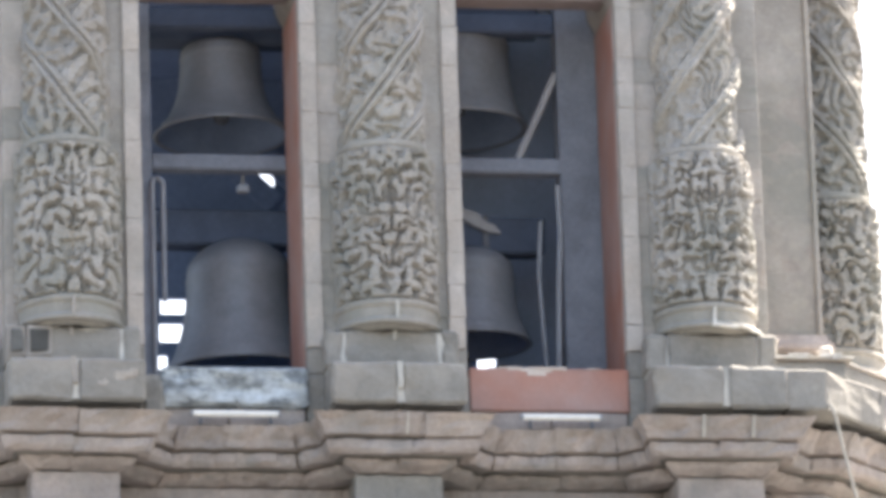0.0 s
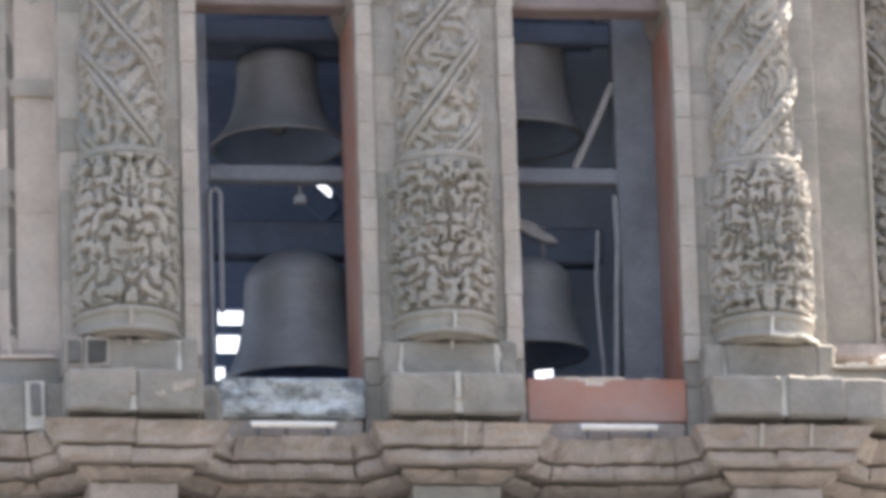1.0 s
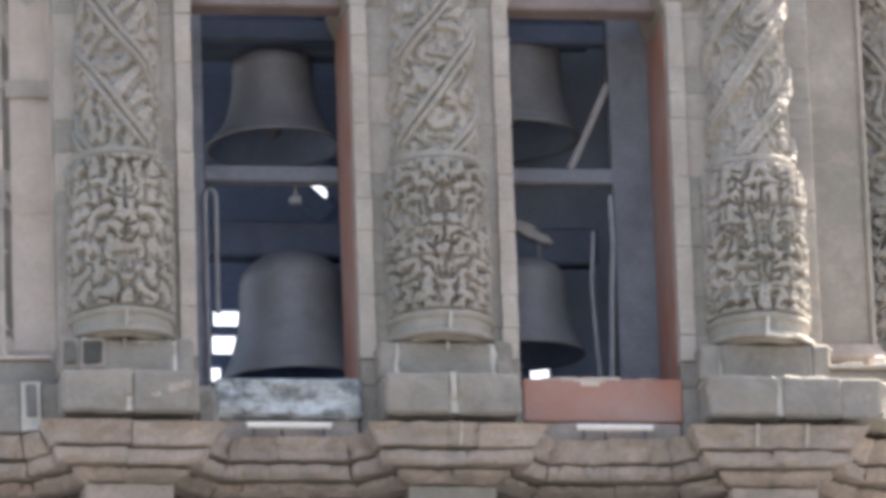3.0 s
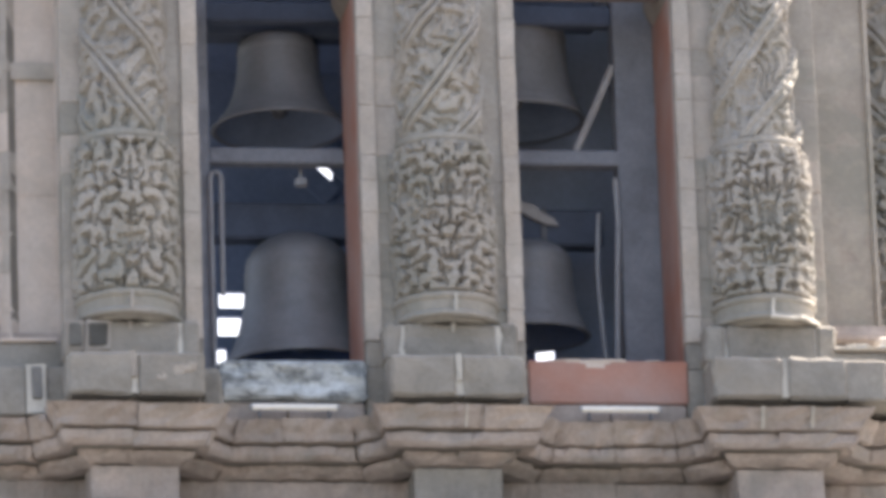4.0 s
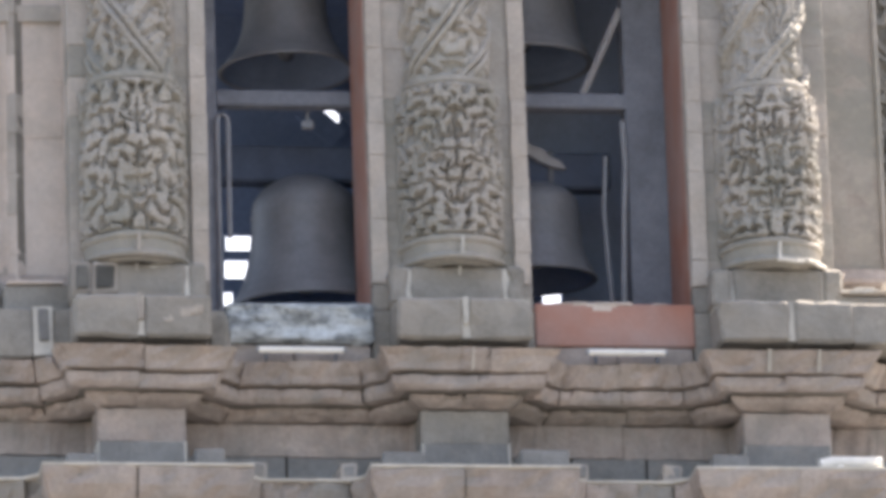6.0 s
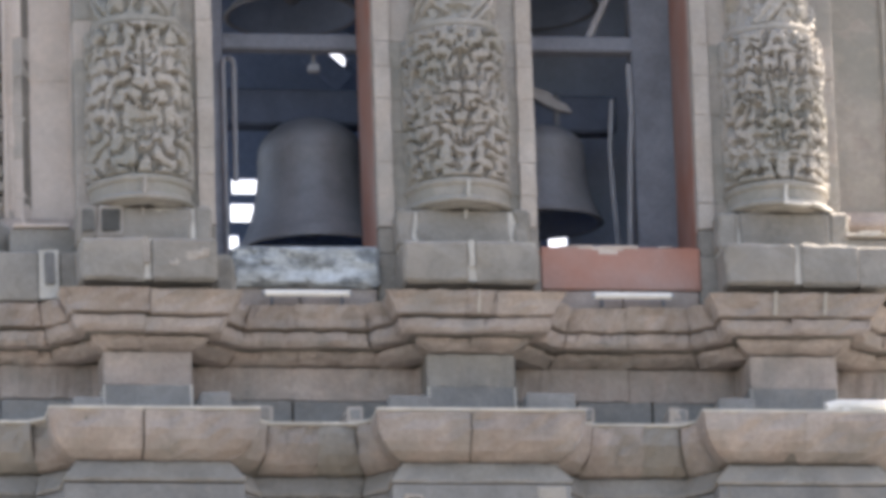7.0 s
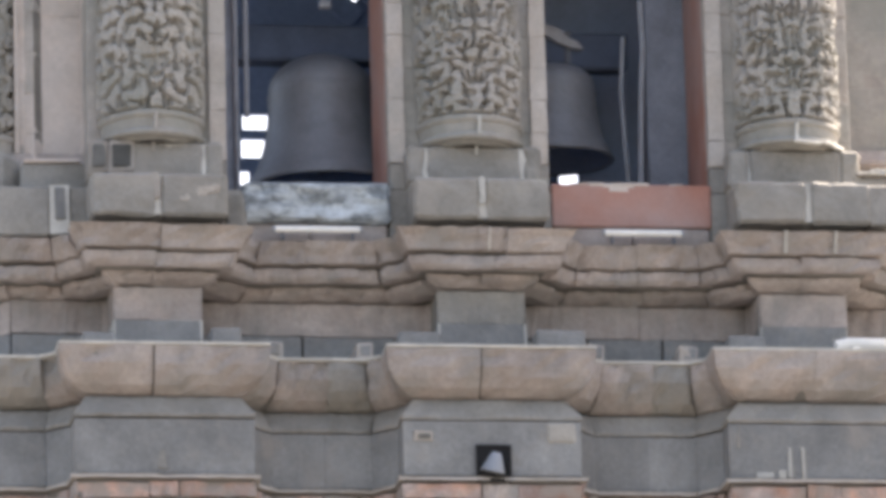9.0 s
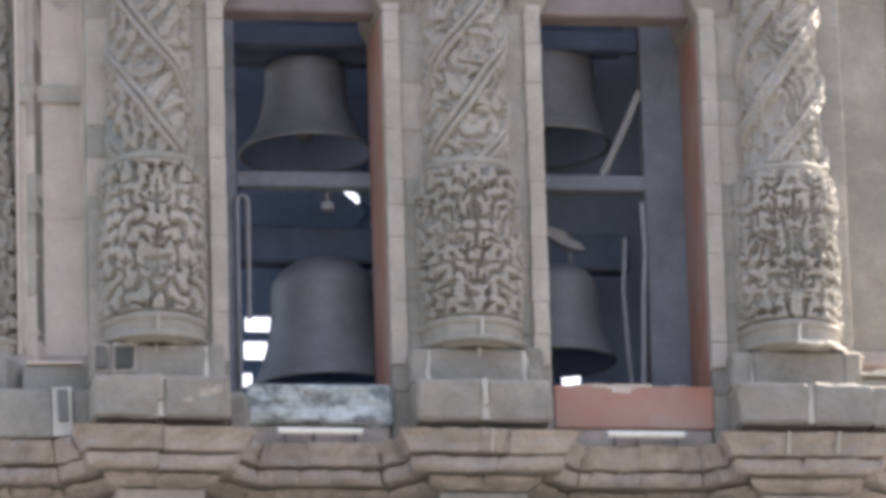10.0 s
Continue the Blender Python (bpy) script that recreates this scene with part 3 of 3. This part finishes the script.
    ring = [(0.28, 20.90), (0.36, 20.90), (0.374, 20.92), (0.374, 20.95), (0.36, 20.965), (0.28, 20.97)]
    part("ring", lathe(bmesh.new(), ring, 48), M_CARVE, col)

    def high(s, z, t):
        ph = (z + hand * 0.44 * t - 20.97 - shift + 0.02 * np.sin(z * 7 + seed)) / 0.68 + seed * 0.37
        fr = ph - np.floor(ph)
        d = np.abs(fr - 0.5) * 0.68
        bandm = np.clip((0.098 - d) / 0.014, 0, 1)
        groove = np.exp(-((d - 0.0) / 0.018) ** 2)
        bands = bandm * (0.088 - twin * groove) * np.clip(0.9 + 0.2 * labyrinth(s, z, 0.45, seed + 12, 16), 0.7, 1.0)
        w = 0.05 * labyrinth(s, z, 0.40, seed + 14, 16)
        leaf = ridge(labyrinth(s + w, z * 0.85 - hand * s * 0.25 + w, 0.125, seed + 9) + 0.15, 0.24)
        scroll = ridge(labyrinth(s, z, 0.10, seed + 10), 0.4)
        f = carve * (0.050 * leaf + 0.012 * scroll)
        rough = labyrinth(s, z, 0.06, seed + 70, 30) * 0.003
        return np.maximum(bands, f * (1 - bandm)) + rough
    shaft("upper_shaft", 0.298, 0.256, 20.96, 23.6, high, 170, 330, col, "drum carved with diagonal strapwork and scrolls")
    return col


column(-2.57, 0.50, 0, 1, 11, "weathered stone column carved with arabesques and falling diagonal bands")
column(0.0, 0.50, 0, -1, 22, "weathered stone column carved with arabesques, between the two bell openings", shift=0.27)
column(2.60, 0.50, 0, -1, 33, "carved stone column with broad worn bands near the tower corner", shift=-0.05, carve=0.7, twin=0.02)
column(3.91, 1.70, radians(45), 1, 44, "carved stone column on the canted corner, against the sky", foot=False)
column(-3.95, 1.20, radians(-45), 1, 55, "grey carved stone column on the canted corner of the belfry")


# ---- plain pilaster strips beside the corners ----
def strip(x0, x1, y, foot, stone, edge_first):
    w = tagged(part("pilaster", boxed(x0, x1, y + 0.005, 1.4, 18.6, 23.6), M_JOINT), "plain pale stone pilaster with raised edges", "pilaster", kind="structure")
    z = foot + 0.16
    while z < 23.5:
        h = random.choice((0.42, 0.55, 0.48, 0.62))
        part("stone", block(x0 + 0.04, x1 - 0.04, y, 1.3, z + 0.0005, z + h - 0.0005, bevel=0.003), random.choice(stone), w)
        z += h
    part("edge_moulding", boxed(x0, x0 + 0.04, y - 0.04, 1.3, foot + 0.16, 23.6, bevel=0.01), stone[0], w)
    part("edge_moulding", boxed(x1 - 0.04, x1, y - 0.04, 1.3, foot + 0.16, 23.6, bevel=0.01), stone[0], w)
    bm = bmesh.new()
    moulding(bm, [(foot, 0.05), (foot + 0.03, 0.085), (foot + 0.07, 0.08), (foot + 0.10, 0.05), (foot + 0.14, 0.035), (foot + 0.16, 0.03)], [(x0, y + 0.2), (x0, y - 0.01), (x1, y - 0.01), (x1, y + 0.2)], inner=-0.1)
    part("foot_moulding", bm, M_WARM, w)
    if edge_first:
        part("cross_band", block(x0, x1, y - 0.036, 1.2, 21.61, 21.76, bevel=0.008), M_JAMB, w)
        part("stone", block(-3.61, -2.97, 0.60, 1.2, 19.03, 19.295), M_GREY, w)
        part("coping", boxed(-3.59, -3.13, 0.57, 1.2, 19.298, 19.318, bevel=0.006, jit=0.008), M_PALE, w, "pale ledge strip")
        part("stone", block(-3.97, -3.405, 0.33, 1.2, 18.615, 19.02), M_GREY, w)
        part("stone", block(-3.245, -2.95, 0.34, 1.2, 18.615, 19.02), M_GREY, w)
        part("mortar_joint", boxed(-3.402, -3.248, 0.318, 1.0, 18.628, 19.03, jit=0.006), M_LIME, w, "white mortar round a small stone")
        part("stone", block(-3.37, -3.278, 0.30, 0.6, 18.74, 19.015), M_DARK, w)
    else:
        part("stone", block(3.13, 3.46, -0.09, 1.2, 18.66, 18.995), M_GREY, w)
        part("stone", block(3.08, 3.70, 0.24, 1.2, 19.0, 19.155), M_GREY, w)
        bm = boxed(3.10, 3.74, 0.20, 1.2, 19.158, 19.185, bevel=0.008, jit=0.012)
        box(bm, 3.0, 3.16, 0.26, 1.0, 19.33, 19.36, bevel=0.008, jit=0.010)
        part("coping", bm, M_JAMB, w, "pale ledge strip")
        # White pieces painted in for the sunlit edge of the ledge.
        bm = bmesh.new()
        for k in range(7):
            box(bm, 3.11 + 0.09 * k, 3.205 + 0.09 * k, 0.188, 0.32, 19.176, 19.200 + 0.012 * (k % 3), bevel=0.006, jit=0.012)
        part("mortar_smear", bm, M_LIME, w, "broken white strip for the ledge's sunlit edge")
        part("stone", block(3.49, 3.62, 0.30, 0.46, 19.182, 19.32, wear=0.03, bevel=0.03), M_JAMB, w, "small broken pale stone on the ledge")


strip(-3.63, -3.05, 0.92, 19.30, (M_PALE,), True)
strip(3.14, 3.71, 1.18, 19.50, (M_CARVE,), False)


# canted corner walls
def canted(x0, y0, x1, y1, name, tones):
    l = math.hypot(x1 - x0, y1 - y0)
    m = Matrix.Translation((x0, y0, 0)) @ Matrix.Rotation(math.atan2(y1 - y0, x1 - x0), 4, "Z")
    w = part(name, boxed(0, l, 0.012, 0.5, 18.6, 23.6), M_MORTAR)
    w.matrix_world = m
    tagged(w, "coursed stone wall on the canted corner of the belfry", "wall", kind="structure")
    z, k = 18.61, 0
    while z < 23.4:
        x, k = (0.0, k + 1)
        while x < l:
            d = random.choice((0.45, 0.4, 0.5))
            part("stone", block(x + 0.001, min(x + d, l) - 0.001, 0.0, 0.2, z + 0.001, z + 0.339, bevel=0.005), random.choice(tones), w)
            x += d
        z += 0.34
    return w


se = canted(3.45, 1.45, 4.25, 2.25, "wall_southeast", [M_CARVE, M_GREY, M_WARM])
# stepped plinth that turns the corner under the outer column; lengths along the wall, outward is negative
for x0, x1 in ((-1.082, -0.30), (-0.29, 0.36), (0.37, 1.0)):
    part("stone", block(x0, x1, -1.096, 0.0, 18.66, 18.99, wear=0.016), M_GREY, se)
for x0, x1 in ((-0.62, 0.05), (0.06, 0.80)):
    part("stone", block(x0, x1, -0.98, 0.0, 18.995, 19.155, wear=0.016), M_GREY, se)
part("coping", boxed(-0.62, 0.85, -1.01, 0.0, 19.158, 19.182, bevel=0.008, jit=0.012), M_JAMB, se, "pale ledge strip")
part("stone", block(-0.10, 0.90, -0.62, 0.0, 19.185, 19.372), M_GREY, se)
canted(-4.10, 1.50, -3.48, 0.85, "wall_southwest", [M_JAMB, M_PALE, M_JAMB])

# ---- bell chamber: side walls, back wall with small openings, ceiling ----
def plain(name, label, cat, *a):
    return tagged(part(name, boxed(*a), M_PLASTER), label, cat, kind="structure")


bm = boxed(-4.1, -3.1, 1.41, 1.8, 18.62, 23.6)
box(bm, -4.1, -3.1, 5.4, 5.6, 18.62, 23.6)
box(bm, -4.1, -3.1, 1.8, 5.4, 18.62, 19.0)
box(bm, -4.1, -3.1, 1.8, 5.4, 23.1, 23.6)
tagged(part("wall_west", bm, M_PLASTER), "plastered side wall of the bell chamber with an open arch", "wall", kind="structure")
plain("wall_east", "dark plastered side wall of the bell chamber", "wall", 3.14, 3.42, 1.41, 5.6, 18.62, 23.6)
plain("ceiling", "dark plastered ceiling of the bell chamber", "ceiling", -3.1, 3.14, 1.41, 5.6, 23.3, 23.58)
HOLES = [(-1.315, -1.265, 21.135, 21.285), (-1.235, -0.985, 21.135, 21.285), (-1.25, -1.04, 20.88, 21.06), (-1.30, -1.18, 20.63, 20.77),
         (1.545, 1.715, 20.665, 20.82), (-0.36, -0.20, 22.32, 22.48)]


def pierced(x0, x1, y0, y1, z0, z1, holes):
    """A wall with rectangular holes right through it."""
    xs = sorted({x0, x1, *[h[0] for h in holes], *[h[1] for h in holes]})
    zs = sorted({z0, z1, *[h[2] for h in holes], *[h[3] for h in holes]})
    bm = bmesh.new()

    def solid(i, k):
        if not (0 <= i < len(xs) - 1 and 0 <= k < len(zs) - 1):
            return False
        cx, cz = (xs[i] + xs[i + 1]) / 2, (zs[k] + zs[k + 1]) / 2
        return not any(h[0] < cx < h[1] and h[2] < cz < h[3] for h in holes)
    for i in range(len(xs) - 1):
        for k in range(len(zs) - 1):
            if not solid(i, k):
                continue
            a, b, c, d = xs[i], xs[i + 1], zs[k], zs[k + 1]
            for y in (y0, y1):
                bm.faces.new([bm.verts.new(q) for q in ((a, y, c), (b, y, c), (b, y, d), (a, y, d))])
            for di, dk, q in ((-1, 0, (a, a, c, d)), (1, 0, (b, b, c, d)), (0, -1, (a, b, c, c)), (0, 1, (a, b, d, d))):
                if not solid(i + di, k + dk):
                    p, r, s, t = q
                    pts = ((p, y0, s), (r, y0, t), (r, y1, t), (p, y1, s))
                    bm.faces.new([bm.verts.new(v) for v in pts])
    bmesh.ops.remove_doubles(bm, verts=bm.verts, dist=1e-5)
    return bm


tagged(part("wall_north", pierced(-3.4, 3.4, 5.60, 5.68, 18.62, 23.6, HOLES), M_PLASTER), "dark boarded back wall with small gaps to the sky", "wall", kind="structure")
for sgn in (-1, 1):
    part("board", boxed(-0.22, 0.22, -0.015, 0.015, -0.10, 0.10, m=pose(-0.28, 5.58, 22.40) @ Matrix.Rotation(radians(42), 4, "Y") @ Matrix.Translation((0, 0, sgn * 0.135))), M_PLASTER, bpy.data.objects["wall_north"])


tagged(part("partition", pierced(0.42, 2.45, 2.75, 2.81, 18.62, 23.3, [(1.02, 1.26, 19.72, 19.96)]), M_BOARD), "blue-grey boarded partition behind the bells", "wall", kind="structure")

# ---- sills, lintels, tubes ----
sill = thing("window_sill", "terracotta red painted sill with a chipped edge", "sill", (0, 0, 0))
part("board", boxed(0.645, 1.945, 0.425, 1.3, 18.77, 19.13, bevel=0.012), M_RED, sill)
bm = bmesh.new()
rng = random.Random(4)
for x, w, h in ((1.14, 0.30, 0.016), (0.80, 0.22, 0.012), (0.95, 0.12, 0.02), (1.06, 0.26, 0.035), (1.12, 0.15, 0.065), (1.60, 0.12, 0.012)):
    box(bm, x, x + w, 0.42, 0.60, 19.135 - h, 19.14, bevel=0.004, jit=0.006)
part("chip", bm, M_PALE, sill, "pale chipped plaster")

sill2 = thing("window_sill", "blue-grey flaking stone sill, mottled with old paint", "sill", (0, 0, 0))
bm = boxed(-1.85, -0.67, 0.36, 1.3, 18.77, 19.10, bevel=0.03)
bmesh.ops.subdivide_edges(bm, edges=bm.edges, cuts=9, use_grid_fill=True)
for v in bm.verts:
    v.co += Vector((0.03, 0.05, 0.022)) * noise.noise(v.co * 5) + Vector((0.02, 0.03, 0.012)) * noise.noise(v.co * 13)
part("block", bm, M_SILL, sill2)
part("end_block", block(-2.02, -1.83, 0.34, 1.3, 18.66, 19.02, wear=0.05, bevel=0.04), M_GREY, sill2, "rough grey stone")


def tube(x0, x1, y, z, label):
    t = thing("tube_light", label, "lamp", (0, 0, 0), "tube lights under the sills")
    for x in (x0 + 0.06, x1 - 0.06):
        part("bracket", boxed(x - 0.012, x + 0.012, y, y + 0.05, z - 0.088, z, bevel=0.004), M_STRAP, t, "dark iron bracket")
    part("tube", rod(bmesh.new(), [(x0, y, z), (x1, y, z)], 0.027), M_WHITE, t, "white tube, unlit")
    part("end_cap", rod(bmesh.new(), [(x0 - 0.02, y, z), (x0, y, z)], 0.023), M_IRON, t)
    part("end_cap", rod(bmesh.new(), [(x1, y, z), (x1 + 0.02, y, z)], 0.023), M_IRON, t)
    return t


tube(-1.61, -0.93, 0.30, 18.685, "white tube light below the flaking blue-grey sill")
tube(1.05, 1.67, 0.30, 18.685, "white tube light below the red sill")


def lintel(x0, x1, z):
    b = thing("lintel", "reddish-grey timber lintel across the bell opening", "beam", (0, 0, 0), "lintels of the openings")
    part("beam", boxed(x0, x1, 0.70, 0.95, z, z + 0.18, bevel=0.015, jit=0.004), M_LINTEL, b)


lintel(-1.96, -0.665, 22.37)
lintel(0.645, 1.945, 22.37)


# ---- bells ----
def bell(x, y, z, R, H, sh, label, tilt=0.0, wide=1.4, straps=False, bands=(0.12, 0.78, 0.83), cap=0.86):
    """z: the rim's height; sh: the shoulder's radius."""
    b = thing("bell", label, "bell", (x, y, z + H), "bells of the tower")
    b.rotation_euler = (tilt, 0, 0)
    prof = []
    for i in range(41):
        u = i / 40
        r = sh + (R - sh) * (0.10 * (1 - u) + 0.90 * (1 - u) ** 3.9) if u < cap else None
        if r is None:
            k = (u - cap) / (1 - cap)
            base = sh + (R - sh) * (0.10 * (1 - cap) + 0.90 * (1 - cap) ** 3.9)
            r = base * math.sqrt(max(0.0, 1 - (0.97 * k) ** 1.7))
        for c in bands:
            r += 0.010 * math.exp(-((u - c) / 0.012) ** 2)
        prof.append((r, -H + u * H))
    inner = [(max(r - 0.05, 0.01), z_) for r, z_ in prof if z_ < -0.08]
    full = [inner[0], (prof[0][0] - 0.02, -H - 0.012)] + prof + [(0.01, 0.0)]
    part("body", lathe(bmesh.new(), full, 64), M_BRONZE, b, "dull bronze shell with raised bands", smooth=True)
    part("inside", lathe(bmesh.new(), [(0.01, -0.10)] + list(reversed(inner)), 64), M_BELL_MOUTH, b, "inside of the bell, tinted with the chamber's bluish light", smooth=True)
    bm = bmesh.new()
    for a in range(4):
        q = a * math.pi / 2 + 0.4
        c, s = math.cos(q), math.sin(q)
        rod(bm, [(0.06 * c, 0.06 * s, -0.05), (0.07 * c, 0.07 * s, 0.03), (0.04 * c, 0.04 * s, 0.07), (0.0, 0.0, 0.07)], 0.022, 8)
    part("crown", bm, M_BRONZE, b, "cast loops")
    bm = rod(bmesh.new(), [(0, 0, -0.10), (0, 0, -H * 0.80)], 0.022)
    bmesh.ops.create_uvsphere(bm, u_segments=14, v_segments=10, radius=R * 0.13, matrix=Matrix.Translation((0, 0, -H * 0.80)))
    part("clapper", bm, M_STRAP, b, "iron clapper")
    part("headstock", boxed(-wide / 2, wide / 2, -0.11, 0.11, -0.06, 0.25, bevel=0.02, jit=0.004), M_WOOD_SHADE, b, "timber headstock")
    for sx in (-0.12, 0.12) if straps else ():
        part("strap", boxed(sx - 0.025, sx + 0.025, -0.122, 0.122, -0.055, 0.262, bevel=0.006), M_STRAP, b, "iron strap")
    return b


bell(-1.12, 1.95, 21.56, 0.575, 0.84, 0.33, "dull bronze bell hanging in the upper opening above a beam", bands=(0.10, 0.8))
bell(-1.0, 1.98, 19.495, 0.66, 1.16, 0.43, "large dull bronze bell hanging low above the sill", bands=(0.08, 0.66, 0.70), cap=0.76)
bell(0.86, 1.98, 21.66, 0.59, 0.88, 0.44, "dark bronze bell half hidden behind the pier", bands=(0.1, 0.8))
lr = bell(0.93, 1.98, 19.80, 0.50, 0.82, 0.35, "dull bronze bell hanging under a timber headstock with iron straps", tilt=radians(2), wide=1.25, straps=True, bands=(0.1, 0.68), cap=0.78)
# rough counterweight over the small bell
bm = bmesh.new()
edge = [(-0.42, 0.27), (-0.20, 0.26), (-0.08, 0.22), (0.02, 0.16), (0.14, 0.11), (0.24, 0.10), (0.20, 0.16), (0.11, 0.20), (0.05, 0.27), (-0.06, 0.30), (-0.12, 0.37), (-0.42, 0.36)]
fr, bk = [[bm.verts.new((x, y, z)) for x, z in edge] for y in (-0.16, 0.125)]
bm.faces.new(fr)
bm.faces.new(bk)
for i in range(len(edge)):
    j = (i + 1) % len(edge)
    bm.faces.new((fr[i], fr[j], bk[j], bk[i]))
part("counterweight", bm, M_POLE, lr, "pale broken-edged timber counterweight")


# ---- timber frame that carries the bells ----
def frame_of(label, posts, beams):
    f = thing("trestle", label, "frame", (0, 0, 0), "timber frames of the bells")
    for a in posts:
        part("post", boxed(*a, bevel=0.012), M_WOOD, f)
    for a in beams:
        # Upper beams take the darker copy, their shade put into the colour.
        part("beam", boxed(*a, bevel=0.012), M_WOOD if a[4] < 22 else M_WOOD_SHADE, f)
    return f


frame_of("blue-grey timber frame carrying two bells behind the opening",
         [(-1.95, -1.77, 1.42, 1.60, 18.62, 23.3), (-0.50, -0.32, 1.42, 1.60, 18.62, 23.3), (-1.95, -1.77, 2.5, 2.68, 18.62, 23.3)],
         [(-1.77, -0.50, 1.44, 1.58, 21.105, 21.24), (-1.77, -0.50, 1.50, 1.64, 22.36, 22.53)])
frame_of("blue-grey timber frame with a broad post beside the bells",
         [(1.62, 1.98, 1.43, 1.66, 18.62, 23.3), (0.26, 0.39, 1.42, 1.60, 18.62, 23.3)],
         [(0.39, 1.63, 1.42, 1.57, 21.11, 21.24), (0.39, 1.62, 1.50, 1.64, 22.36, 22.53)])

hoop = thing("iron_loop", "grey iron pipe bent into a narrow hanging loop", "pipe")
pts = [(-1.775, 1.40, 19.3), (-1.775, 1.40, 20.85)]
pts += [(-1.73 - 0.045 * math.cos(a), 1.40, 20.95 + 0.06 * math.sin(a)) for a in np.linspace(0, math.pi, 7)] + [(-1.685, 1.40, 20.85), (-1.69, 1.40, 19.95)]
part("pipe", rod(bmesh.new(), pts, 0.022, 8), M_IRON, hoop)

lever = thing("bell_lever", "pale timber lever leaning against the beam", "lever")
part("arm", rod(bmesh.new(), [(1.28, 1.49, 21.25), (1.46, 1.50, 21.64), (1.62, 1.50, 22.0)], 0.032, 8), M_POLE, lever)

rope = thing("bell_rope", "grey rope hanging beside the small bell", "rope")
part("strand", rod(bmesh.new(), [(1.59, 1.42, 21.0), (1.60, 1.41, 20.6), (1.575, 1.41, 20.2), (1.56, 1.41, 19.8), (1.54, 1.41, 19.2)], 0.024, 8), M_IRON, rope)
part("strand", rod(bmesh.new(), [(1.47, 1.60, 20.75), (1.44, 1.60, 20.3), (1.46, 1.60, 19.8), (1.50, 1.60, 19.3)], 0.018, 8), M_IRON, rope)

fl = thing("flood_lamp", "small white lamp on the frame above the bell", "lamp")
part("head", boxed(-0.05, 0.05, -0.04, 0.04, -0.035, 0.035, bevel=0.012, m=pose(-1.0, 1.60, 20.99, 0, 0, 0)), M_IRON, fl)
part("bracket", boxed(-0.012, 0.012, -0.012, 0.012, 0.0, 0.12, m=pose(-1.0, 1.60, 21.01)), M_IRON, fl)

# ---- lamp box on the frieze; flat black stands for its shaded hollow ----
niche = thing("lamp_niche", "dark square box in the frieze holding a pale spotlight", "lamp")
part("frame", pierced(-0.115, 0.165, -0.175, -0.145, 16.505, 16.80, [(-0.095, 0.145, 16.525, 16.78)]), M_BLACK, niche)
part("backing", boxed(-0.10, 0.15, -0.158, -0.146, 16.51, 16.79), M_BLACK, niche, "flat black sheet for the niche's shaded hollow")
bm = lathe(bmesh.new(), [(0.0, 0.09), (0.03, 0.09), (0.05, 0.05), (0.085, -0.04), (0.088, -0.05), (0.0, -0.05)], 20)
bmesh.ops.transform(bm, matrix=pose(0.02, -0.21, 16.625, 12, 12, 0) @ Matrix.Scale(1.12, 4), verts=bm.verts)
part("spotlight", bm, M_IRON, niche, "pale bell-shaped spotlight", smooth=True)

# ---- long white fixture lying on the cornice, cable at the corner ----
ft = thing("floodlight_bar", "long white fixture lying on the cornice ledge", "lamp")
part("body", rod(bmesh.new(), [(2.80, -0.18, 17.63), (2.90, -0.17, 17.655), (3.30, -0.16, 17.655)], 0.045, 12), M_WHITE, ft)
part("foot", boxed(2.93, 2.99, -0.20, -0.12, 17.57, 17.65, bevel=0.008), M_WHITE, ft)
cable = thing("cable", "thin pale cable running down over the corner ledges", "cable")
part("wire", rod(bmesh.new(), [(3.46, 0.10, 18.70), (3.475, -0.125, 18.69), (3.50, -0.135, 18.64), (3.59, -0.05, 18.30), (3.69, 0.03, 17.95), (3.74, 0.06, 17.62)], 0.012, 8), M_LIME, cable)
